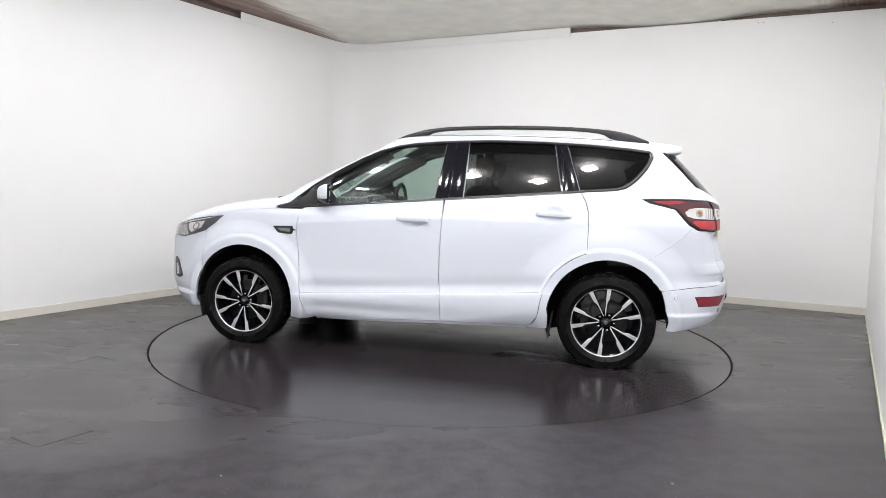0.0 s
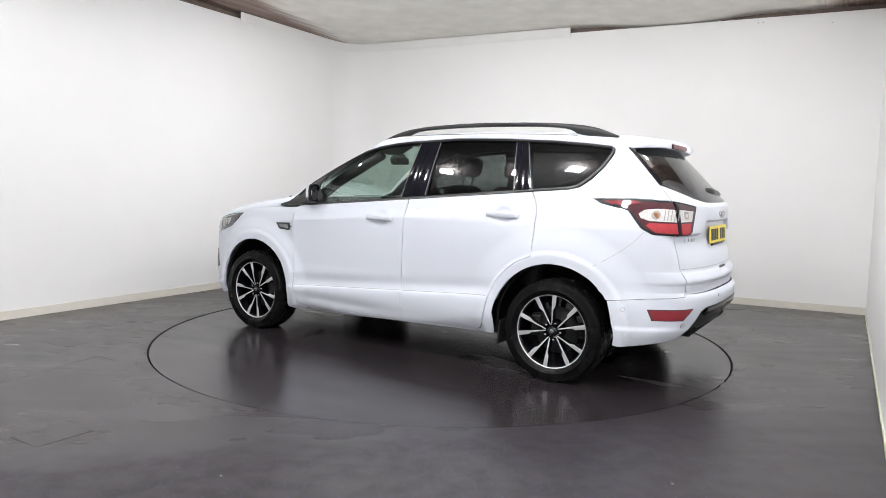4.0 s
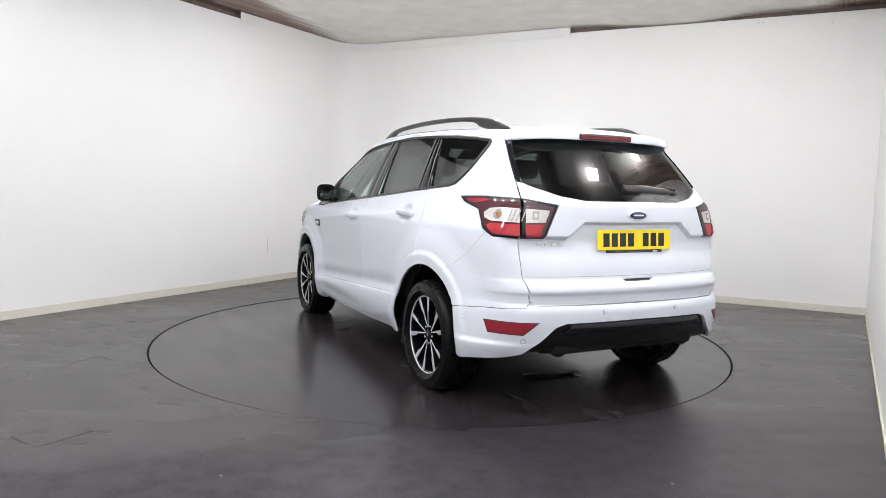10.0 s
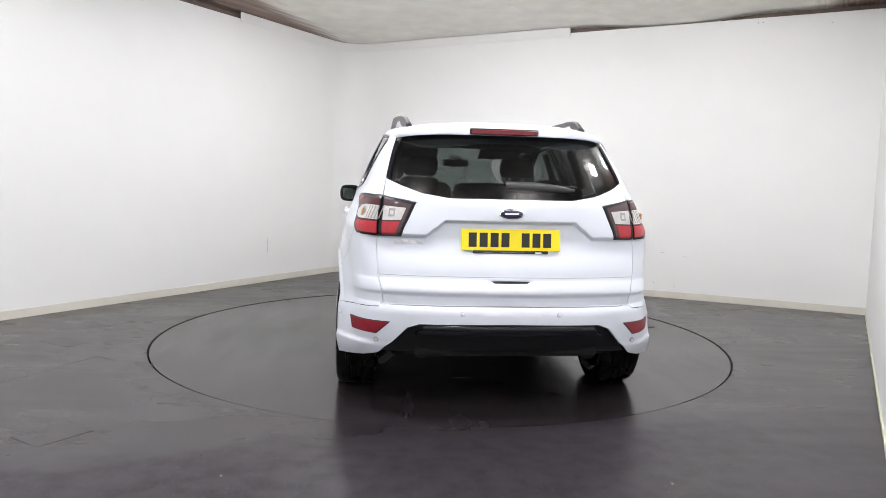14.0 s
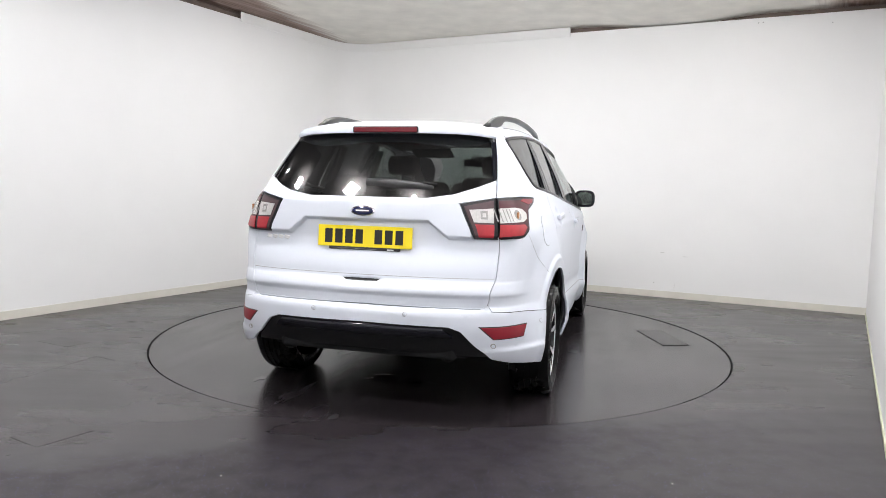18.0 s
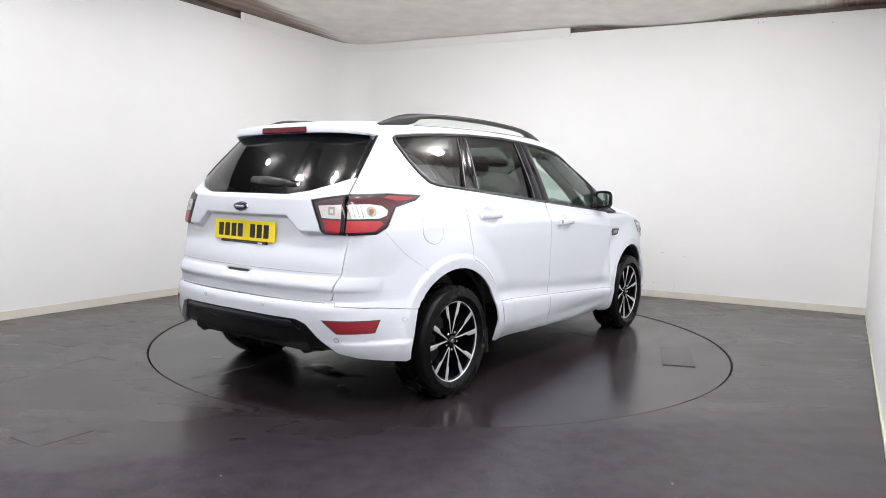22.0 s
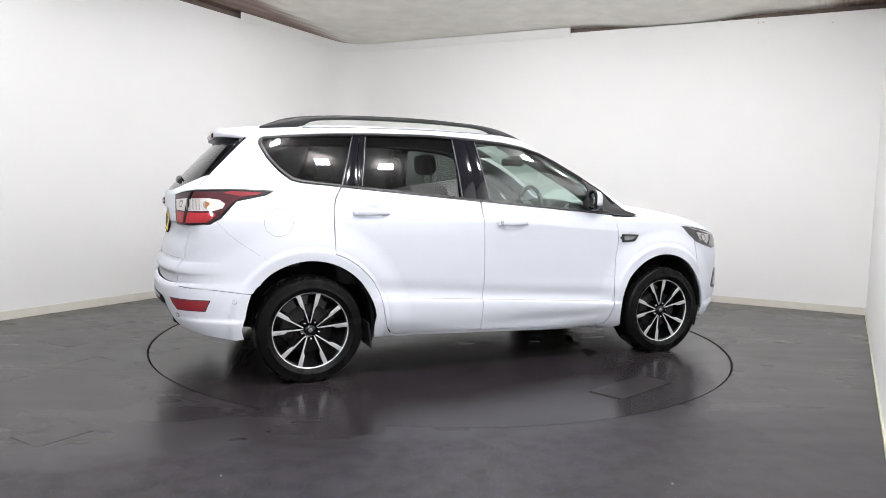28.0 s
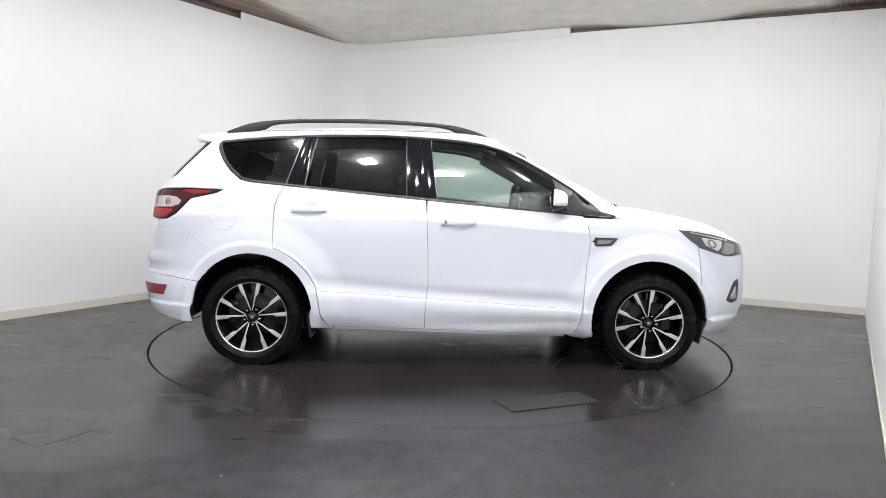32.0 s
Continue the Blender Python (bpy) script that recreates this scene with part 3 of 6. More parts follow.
def qx(x, z):
    """The way along the outline at which the side has that x."""
    if x >= XM:
        return float(np.interp((x - XM) / (float(nose(z)) - XM), FRONT[1], FRONT[0]))
    return -float(np.interp((XM - x) / (XM - float(tail(z))), REAR[1], REAR[0]))


def qy(y, z, rear=True):
    x = float(tail(z)) if rear else float(nose(z))
    t = REAR if rear else FRONT
    for _ in range(4):
        v = min(y / (float(half_width(z)) * float(taper(np.array(x)))), 1)
        q = float(np.interp(-v, -t[2], t[0]))
        u = float(np.interp(q, t[0], t[1]))
        x = XM - u * (XM - float(tail(z))) if rear else XM + u * (float(nose(z)) - XM)
    return -q if rear else q


def P(*pts):
    """Outline points: (x, z) on the side, ('y', y, z) on the rear, ('f', y, z) on the front; edges are cut fine."""
    raw = []
    for p in pts:
        if p[0] == "y":
            raw.append((qy(p[1], p[2]), p[2]))
        elif p[0] == "f":
            raw.append((qy(p[1], p[2], False), p[2]))
        else:
            raw.append((qx(*p), p[1]))
    return raw


def arc(xc, zc, r, a0, a1, n=18):
    return [(xc + r * math.cos(radians(a0 + (a1 - a0) * i / n)), zc + r * math.sin(radians(a0 + (a1 - a0) * i / n))) for i in range(n + 1)]


def fillet(poly, r, n=4, skip=()):
    """Rounds the corners of a closed polygon of (q, z)."""
    out, m = [], len(poly)
    for i, p in enumerate(poly):
        a, b = Vector(poly[i - 1]), Vector(poly[(i + 1) % m])
        p = Vector(p)
        da, db = (a - p).length, (b - p).length
        k = min(r, 0.45 * da, 0.45 * db)
        ang = (a - p).angle(b - p, math.pi) if da > 1e-6 and db > 1e-6 else math.pi
        if i in skip or k < 0.002 or ang > radians(165):
            out.append(tuple(p))
            continue
        s, e = p + (a - p).normalized() * k, p + (b - p).normalized() * k
        for j in range(n + 1):
            t = j / n
            out.append(tuple(s * (1 - t) ** 2 + p * 2 * t * (1 - t) + e * t * t))
    return out


def offset_poly(poly, d):
    """The polygon shrunk by d (in its own plane)."""
    pts = [Vector(p) for p in poly]
    n = len(pts)
    area = sum(pts[i].x * pts[(i + 1) % n].y - pts[(i + 1) % n].x * pts[i].y for i in range(n))
    sg = 1 if area > 0 else -1
    out = []
    for i in range(n):
        a, p, b = pts[i - 1], pts[i], pts[(i + 1) % n]
        e1, e2 = (p - a).normalized(), (b - p).normalized()
        n1, n2 = Vector((-e1.y, e1.x)) * sg, Vector((-e2.y, e2.x)) * sg
        k = n1 + n2
        k = k.normalized() / max(0.5, math.cos(n1.angle(n2, 0) / 2)) if k.length > 1e-6 else n1
        out.append(tuple(p + k * d))
    return out


def cut(loops, step, shear=0.0):
    """Triangles of a flat region bounded by loops, cut along a grid."""
    bm = bmesh.new()
    for lp in loops:
        vs = [bm.verts.new((a, b + shear * a, 0)) for a, b in lp]
        for i in range(len(vs)):
            bm.edges.new((vs[i - 1], vs[i]))
    bmesh.ops.triangle_fill(bm, use_beauty=True, edges=bm.edges[:])
    xs, ys = [v.co.x for v in bm.verts], [v.co.y for v in bm.verts]
    for k, (lo, hi) in enumerate(((min(xs), max(xs)), (min(ys), max(ys)))):
        i = math.floor(lo / step) + 1
        while i * step < hi - 1e-4:
            co, no = [0, 0, 0], [0, 0, 0]
            co[k], no[k] = i * step, 1
            bmesh.ops.bisect_plane(bm, geom=bm.verts[:] + bm.edges[:] + bm.faces[:], dist=1e-4, plane_co=co, plane_no=no)
            i += 1
    bmesh.ops.remove_doubles(bm, verts=bm.verts[:], dist=5e-5)
    bm.verts.index_update()
    pts = np.array([(v.co.x, v.co.y - shear * v.co.x) for v in bm.verts])
    faces = [[v.index for v in f.verts] for f in bm.faces if f.calc_area() > 1e-9]
    edges = [(e.verts[0].index, e.verts[1].index, next(v.index for v in e.link_faces[0].verts if v not in e.verts)) for e in bm.edges if len(e.link_faces) == 1]
    bm.free()
    return pts, faces, edges


def lift(pts, fn):
    e = 1e-3
    p = fn(pts[:, 0], pts[:, 1])
    dq = fn(pts[:, 0] + e, pts[:, 1]) - fn(pts[:, 0] - e, pts[:, 1])
    dz = fn(pts[:, 0], pts[:, 1] + e) - fn(pts[:, 0], pts[:, 1] - e)
    n = np.cross(dz, dq)
    ln = np.linalg.norm(n, axis=1, keepdims=True)
    return p, n / np.maximum(ln, 1e-12)


def panel_data(loops, step=0.035, off=0.0, thick=0.012, fn=None, join=False, shear=0.0):
    """A curved sheet with thickness. join: mirrored over the car's middle into one mesh. Returns vertices, faces and corner normals."""
    pts, faces, edges = cut(loops, step, shear)
    p, n = lift(pts, fn or surf)
    if join:
        mid = np.abs(p[:, 1]) < 2e-3
        p[mid, 1] = 0
        n[mid, 1] = 0
    p = p + n * off
    V, F, N = [], [], []

    def sheet(pp, nn, flip):
        k = len(V)
        V.extend(pp.tolist())
        for f in faces:
            ring = pp[f] - pp[f[0]]
            good = np.dot(np.cross(ring, np.roll(ring, -1, 0)).sum(0), nn[f].mean(0)) > 0
            g = f if good else f[::-1]
            F.append([k + i for i in g])
            N.extend([nn[i].tolist() for i in g])
        return k

    def rim(pp, bb, ring, nn):
        for a, b, c in ring:
            k = len(V)
            quad = [pp[a], pp[b], bb[b], bb[a]]
            nf = np.cross(quad[1] - quad[0], quad[2] - quad[0])
            ln = np.linalg.norm(nf)
            if ln < 1e-12:
                continue
            nf = nf / ln
            if np.dot(nf, (pp[a] + pp[b]) / 2 - pp[c]) < 0:
                quad, nf = quad[::-1], -nf
            V.extend([q.tolist() for q in quad])
            F.append([k, k + 1, k + 2, k + 3])
            N.extend([nf.tolist()] * 4)

    sides = (1, -1) if join else (1,)
    for s in sides:
        m = np.array((1, s, 1))
        pp, nn = p * m, n * m
        sheet(pp, nn, False)
        if thick:
            back = pp - nn * thick
            sheet(back, -nn, True)
            ring = [e for e in edges if not (join and abs(p[e[0], 1]) < 2e-3 and abs(p[e[1], 1]) < 2e-3)]
            rim(pp, back, ring, nn)
    return V, F, N


def data_mesh(name, data, mat, flip=False):
    V, F, N = data
    if flip:
        V = [(x, -y, z) for x, y, z in V]
        NN, k = [], 0
        for f in F:
            NN.extend([(a, -b, c) for a, b, c in N[k:k + len(f)][::-1]])
            k += len(f)
        F, N = [f[::-1] for f in F], NN
    keys, where, W = {}, [], []
    for v in V:
        k = (round(v[0], 5), round(v[1], 5), round(v[2], 5))
        if k not in keys:
            keys[k] = len(W)
            W.append(v)
        where.append(keys[k])
    F2, N2, k, seen = [], [], 0, set()
    for f in F:
        g = [where[i] for i in f]
        mark = tuple(sorted(g))
        if len(set(g)) == len(g) and mark not in seen:
            seen.add(mark)
            F2.append(g)
            N2.extend(N[k:k + len(f)])
        k += len(f)
    me = bpy.data.meshes.new(name)
    me.from_pydata(W, [], F2)
    me.materials.append(mat)
    me.polygons.foreach_set("use_smooth", [True] * len(me.polygons))
    me.normals_split_custom_set(N2)
    me.update()
    return me


def part(name, data, mat, parent, label="", flip=False):
    """One mesh object under a thing or part; data is a mesh, a bmesh or a panel's lists."""
    if isinstance(data, tuple):
        me = data_mesh(name, data, mat, flip)
    elif isinstance(data, bmesh.types.BMesh):
        me = bpy.data.meshes.new(name)
        data.to_mesh(me)
        data.free()
        me.materials.append(mat)
        me.polygons.foreach_set("use_smooth", [True] * len(me.polygons))
    else:
        me = data
    ob = new(name, me)
    ob.parent = parent
    return tagged(ob, label)


def both(name, loops, mat, parent, label="", **kw):
    """The same panel on both sides of the car."""
    d = panel_data(loops, **kw)
    return part(name, d, mat, parent, label), part(name, d, mat, parent, label, flip=True)


car = tagged(new("car"), "white compact five-door family car parked on the turntable", "car")

def disc_loop(x, z, r, n=28):
    q = qx(x, z)
    return [(q + r * math.cos(2 * math.pi * i / n), z + r * math.sin(2 * math.pi * i / n)) for i in range(n)]


# ---- side panels
A_F, A_R, ARCH_Z, ARCH_R = 1.345, -1.345, 0.345, 0.408
seam_b = [(-0.190, 1.10), (-0.186, 1.00), (-0.172, 0.70), (-0.170, 0.56), (-0.186, 0.40), (-0.188, 0.262)]
G = 0.0021   # half a shut line


def shift(pts, dx):
    return [(x + dx, z) for x, z in pts]


belt = curve((-1.2, 1.204), (-0.9, 1.180), (-0.23, 1.127), (0.26, 1.090), (0.6, 1.064), (1.08, 1.027))


def belt_run(x0, x1, n=8, dz=0.0):
    return [(x0 + (x1 - x0) * i / n, float(belt(x0 + (x1 - x0) * i / n)) + dz) for i in range(n + 1)]


seam_a = [(0.862, 1.034), (0.898, 0.97), (0.914, 0.90), (0.900, 0.72), (0.884, 0.55), (0.876, 0.42), (0.850, 0.29)]
front_door_loop = P(*belt_run(0.858, -0.184), *shift(seam_b, G)[1:], (0.3, 0.245), (0.775, 0.232), (0.820, 0.242), *shift(seam_a, -G)[::-1][:-1])
flare_edge = arc(A_R, ARCH_Z, 0.473, 72, 23, 10)
rear_door_loop = P(*belt_run(-0.196, -1.140), (-1.175, 1.14), (-1.198, 1.06), (-1.200, 0.95), *flare_edge, (-0.892, 0.44), (-0.868, 0.33), (-0.835, 0.283), (-0.79, 0.270),
                   *shift(seam_b, -G)[::-1][:-1])
fdoor = both("front_door", [front_door_loop], M_PAINT, car, step=0.0115, shear=0.055)
rdoor = both("rear_door", [rear_door_loop], M_PAINT, car, step=0.0105, shear=0.055)

sill_line = curve((-0.80, 0.2645), (-0.19, 0.2565), (0.30, 0.2395), (0.775, 0.2265))
sill_loop = P(*[(-0.795 + 1.57 * i / 12, float(sill_line(-0.795 + 1.57 * i / 12))) for i in range(13)], *[(0.775 - 1.57 * i / 12, float(sill_line(0.775 - 1.57 * i / 12)) - 0.017) for i in range(13)])
both("sill", [sill_loop], M_PAINT, car, "white sill strip below the doors", off=-0.003, thick=0.02, step=0.05)

hood_line = curve((1.08, 1.034), (1.30, 1.018), (1.50, 0.990), (1.70, 0.955), (1.90, 0.908), (2.02, 0.870), (2.12, 0.845))
fender_loop = P((0.868, 1.032), *shift(seam_a, G)[1:], (0.826, 0.2375), (0.79, 0.226), (0.84, 0.214), (0.90, 0.212), *arc(A_F, ARCH_Z, ARCH_R, 197, 32, 22), (1.685, 0.70), (1.655, 0.895), (1.560, 0.952),
                (1.530, 0.978), (1.40, 1.002), (1.22, 1.022), (1.08, 1.030))
both("front_wing", [fender_loop], M_PAINT, car, step=0.0115)

# the wing's front tail comes down before the wheel, behind the door
quarter_loop = P((-1.146, 1.201), (-1.24, 1.208), (-1.38, 1.219), (-1.45, 1.235), (-1.52, 1.29), (-1.585, 1.37), (-1.628, 1.455), (-1.622, 1.488), (-1.60, 1.502), (-1.62, 1.512), (-1.70, 1.502),
                 ("y", 0.603, 1.500), ("y", 0.634, 1.40), ("y", 0.665, 1.262), ("y", 0.676, 1.20), ("y", 0.679, 1.168), (-1.80, 1.176), (-1.545, 1.170), (-1.60, 1.141), (-1.77, 1.102), (-1.86, 1.0), (-1.925, 0.962),
                 ("y", 0.692, 0.952), ("y", 0.688, 0.77), ("y", 0.655, 0.622), ("y", 0.675, 0.5965), (-1.90, 0.5815), (-1.700, 0.560), *arc(A_R, ARCH_Z, ARCH_R, 147, 8, 24), (-0.945, 0.262), (-0.80, 0.258),
                 (-0.80, 0.263), (-0.841, 0.277), (-0.874, 0.33), (-0.898, 0.44), *arc(A_R, ARCH_Z, 0.467, 23, 72, 10), (-1.206, 0.95), (-1.204, 1.06), (-1.181, 1.14))
both("rear_wing", [quarter_loop], M_PAINT, car, step=0.0115)

# ---- rear
bumper_half = P((-1.702, 0.557), (-1.90, 0.578), ("y", 0.676, 0.593), ("y", 0.6525, 0.6225), ("y", 0.646, 0.6205), ("y", 0.618, 0.6055), ("y", 0.0, 0.608), ("y", 0.0, 0.522), ("y", 0.47, 0.516), ("y", 0.53, 0.495),
                ("y", 0.63, 0.385), ("y", 0.665, 0.345), (-2.00, 0.318), (-1.78, 0.285), (-1.742, 0.290), (-1.735, 0.42))
part("rear_bumper", panel_data([bumper_half], step=0.02, join=True, thick=0.02), M_PAINT, car)
gate_half = P(("y", 0.0, 1.158), ("y", 0.33, 1.158), ("y", 0.47, 1.180), ("y", 0.58, 1.218), ("y", 0.660, 1.256), ("y", 0.670, 1.20), ("y", 0.673, 1.168), ("y", 0.497, 1.136), ("y", 0.505, 1.12), ("y", 0.565, 0.952),
              ("y", 0.6885, 0.952), ("y", 0.6845, 0.77), ("y", 0.6515, 0.628), ("y", 0.625, 0.6095), ("y", 0.0, 0.612))
gate = part("tailgate", panel_data([gate_half], step=0.0075, join=True, thick=0.02), M_PAINT, car)
rear_glass_half = P(("y", 0.0, 1.163), ("y", 0.33, 1.163), ("y", 0.47, 1.185), ("y", 0.58, 1.223), ("y", 0.640, 1.255), ("y", 0.625, 1.33), ("y", 0.595, 1.44), ("y", 0.578, 1.495), ("y", 0.30, 1.520), ("y", 0.0, 1.528))
part("rear_window", panel_data([rear_glass_half], join=True, thick=0.004, off=-0.002), M_PRIVACY, gate, "dark privacy glass")
frit_half = P(("y", 0.0, 1.497), ("y", 0.40, 1.491), ("y", 0.580, 1.476), ("y", 0.574, 1.495), ("y", 0.30, 1.520), ("y", 0.0, 1.526))
part("window_band", panel_data([frit_half], join=True, thick=0.003, off=-0.009), M_GLOSSBLACK, gate, "black printed band")
edge_strip = P(("y", 0.644, 1.250), ("y", 0.660, 1.262), ("y", 0.630, 1.40), ("y", 0.599, 1.498), ("y", 0.582, 1.495), ("y", 0.599, 1.44), ("y", 0.629, 1.33))
both("window_edge_trim", [edge_strip], M_GLOSSBLACK, gate, "gloss black trim", off=0.004, thick=0.012)
diffuser_half = P(("y", 0.0, 0.519), ("y", 0.468, 0.513), ("y", 0.526, 0.491), ("y", 0.626, 0.381), ("y", 0.655, 0.345), ("y", 0.52, 0.352), ("y", 0.44, 0.362), ("y", 0.0, 0.368))


def tuck(d, amount):
    """A surface like the body's, set inward and leaning under."""
    def f(q, z):
        p = surf(q, z)
        p[..., 0] += d + amount * np.clip(0.50 - p[..., 2], 0, 1)
        return p
    return f


part("diffuser", panel_data([diffuser_half], join=True, thick=0.03, fn=tuck(0.012, 0.25)), M_CLAD, car, "black plastic rear diffuser")
blade = P(("y", 0.0, 0.514), ("y", 0.44, 0.508), ("y", 0.49, 0.458), ("y", 0.0, 0.458))


def rolled(q, z):
    """The blade's face: half round, leaning back at its top."""
    p = tuck(0.006, 0.05)(q, z)
    k = np.clip((p[..., 2] - 0.486) / 0.0285, -1, 1)
    p[..., 0] -= 0.013 * np.sqrt(1.02 - k * k)
    return p


part("diffuser_blade", panel_data([blade], step=0.007, join=True, thick=0.02, fn=rolled), M_GLOSSBLACK, car, "gloss black blade")

# ---- front
nose_half = P((1.738, 0.262), *arc(A_F, ARCH_Z, ARCH_R, -8, 31, 8), (1.692, 0.70), (1.664, 0.890), (1.72, 0.868), (1.94, 0.782), ("f", 0.52, 0.80), ("f", 0.50, 0.845), ("f", 0.0, 0.862), ("f", 0.0, 0.235), (1.90, 0.235))
part("front_bumper", panel_data([nose_half], step=0.016, join=True, thick=0.02), M_PAINT, car)
head_loop = P((1.522, 0.964), (1.639, 0.955), (1.79, 0.932), (1.93, 0.896), ("f", 0.52, 0.850), ("f", 0.52, 0.800), (1.985, 0.792), (1.90, 0.784), (1.781, 0.814), (1.688, 0.842), (1.601, 0.900))
M_HEADLAMP = material("headlight_lens", (0.06, 0.062, 0.066), 0.14, metal=0.2, vary=0.25, scale=22, coat=0.9)
hl = both("headlight", [head_loop], M_HEADLAMP, car, "dark headlight with a bright inner reflector", off=0.003, thick=0.03)
head_in = P((1.85, 0.893), (1.69, 0.915), (1.725, 0.863), (1.822, 0.823), (1.849, 0.849))
head_in2 = P((1.60, 0.953), (1.90, 0.898), (1.905, 0.888), (1.63, 0.943))
head_in3 = P((1.875, 0.884), (1.965, 0.862), (1.965, 0.806), (1.90, 0.798), (1.850, 0.812), (1.868, 0.846))
for lamp, fl in zip(hl, (False, True)):
    part("indicator_lens", panel_data([head_in3], off=0.006, thick=0.006), M_LAMPGREY, lamp, "grey indicator lens", flip=fl)
    part("projector", panel_data([disc_loop(1.772, 0.872, 0.030, 20), disc_loop(1.772, 0.872, 0.020, 20)], off=0.009, thick=0.004), M_LAMPGREY, lamp, "grey projector ring", flip=fl)
    part("reflector", panel_data([head_in], off=0.006, thick=0.006), M_CLEAR, lamp, "silver reflector", flip=fl)
    part("light_strip", panel_data([head_in2], off=0.006, thick=0.006), M_CLEAR, lamp, "clear light strip", flip=fl)
fog_loop = P((1.915, 0.475), (1.925, 0.50), (1.975, 0.60), (2.02, 0.625), (2.035, 0.58), (2.02, 0.47), (1.96, 0.455))
fog_in = P((1.94, 0.49), (1.985, 0.575), (2.005, 0.565), (1.995, 0.48))
fogs = both("fog_lamp", [fillet(fog_loop, 0.02)], M_TRIM, car, "black surround", off=0.004, thick=0.02)
for lamp, fl in zip(fogs, (False, True)):
    part("lens", panel_data([fog_in], off=0.007, thick=0.006), M_LAMPGREY, lamp, "clear lens", flip=fl)


# ---- roof and bonnet
roof_edge = curve((-1.84, 1.485), (-1.70, 1.505), (-1.60, 1.516), (-1.30, 1.548), (-0.88, 1.572), (-0.40, 1.582), (-0.10, 1.581), (0.10, 1.570), (0.22, 1.556), (0.315, 1.540))
roof_mid = curve((-1.86, 1.560), (-1.70, 1.586), (-1.50, 1.606), (-1.0, 1.634), (-0.5, 1.644), (0.0, 1.634), (0.20, 1.612), (0.33, 1.585), (0.40, 1.565))


def side_y(x, z):
    return np.array([surf(np.array(qx(float(a), float(b))), np.array(float(b)))[1] for a, b in zip(x, z)])


def crown(edge_fn, mid_fn, x0, x1, nx, ny, power, k, bow, y_fn=None, drop=0.02):
    """A sheet arched across the car between its two edges; bow moves the middle of each row along x."""
    V, F, N = [], [], []
    xs = np.linspace(x0, x1, nx)
    ze = edge_fn(xs)
    ye = side_y(xs, ze) if y_fn is None else y_fn(xs)
    t = np.sin(np.linspace(-math.pi / 2, math.pi / 2, ny))
    grid = np.zeros((nx, ny, 3))
    for i in range(nx):
        a = (i / (nx - 1))
        grid[i, :, 0] = xs[i] + bow(a) * (1 - np.abs(t) ** (6 if bow(a) < 0 else 2))
        grid[i, :, 1] = ye[i] * t
        zm = float(mid_fn(xs[i] + bow(a)))
        grid[i, :, 2] = ze[i] + (zm - ze[i]) * (1 - np.abs(t) ** power) ** k
    gx = np.gradient(grid, axis=0)
    gy = np.gradient(grid, axis=1)
    nn = np.cross(gx, gy)
    nn *= np.sign(nn[..., 2:3].mean()) / np.maximum(np.linalg.norm(nn, axis=2, keepdims=True), 1e-9)
    for lvl, sg in ((0, 1), (drop, -1)):
        k0 = len(V)
        V.extend((grid - np.array((0, 0, lvl))).reshape(-1, 3).tolist())
        for i in range(nx - 1):
            for j in range(ny - 1):
                q = [(i, j), (i + 1, j), (i + 1, j + 1), (i, j + 1)]
                p = [grid[r] for r in q]
                if (np.dot(np.cross(p[1] - p[0], p[2] - p[0]), nn[i, j]) > 0) != (sg > 0):
                    q = q[::-1]
                F.append([k0 + r[0] * ny + r[1] for r in q])
                N.extend([(nn[r] * sg).tolist() for r in q])
    ring = [(i, 0) for i in range(nx)] + [(nx - 1, j) for j in range(1, ny)] + [(i, ny - 1) for i in range(nx - 2, -1, -1)] + [(0, j) for j in range(ny - 2, 0, -1)]
    for a, b in zip(ring, ring[1:] + ring[:1]):
        k0 = len(V)
        d = np.array((0, 0, drop))
        q = [grid[a], grid[b], grid[b] - d, grid[a] - d]
        n0 = np.cross(q[1] - q[0], q[2] - q[0])
        n0 = n0 / max(np.linalg.norm(n0), 1e-9)
        if np.dot(n0, q[0] - grid.reshape(-1, 3).mean(0)) < 0:
            q, n0 = q[::-1], -n0
        V.extend([p.tolist() for p in q])
        F.append([k0, k0 + 1, k0 + 2, k0 + 3])
        N.extend([n0.tolist()] * 4)
    return V, F, N


SPOILER = 0.140


def roof_bow(a):
    """The roof's ends are bowed: the screen's head forward, the spoiler back."""
    return -SPOILER * max(0.0, 1 - a / 0.14) + 0.03 * max(0.0, (a - 0.8) / 0.2) ** 1.5


ROOF_END = -1.712


def roof_y(xs):
    xs = np.asarray(xs, float)
    return side_y(np.maximum(xs, -1.64), roof_edge(xs)) - 0.2 * np.clip(-1.64 - xs, 0, 1)


roof = part("roof", crown(roof_edge, roof_mid, ROOF_END, 0.315, 64, 41, 2.6, 0.62, roof_bow, roof_y, drop=0.012), M_PAINT, car)


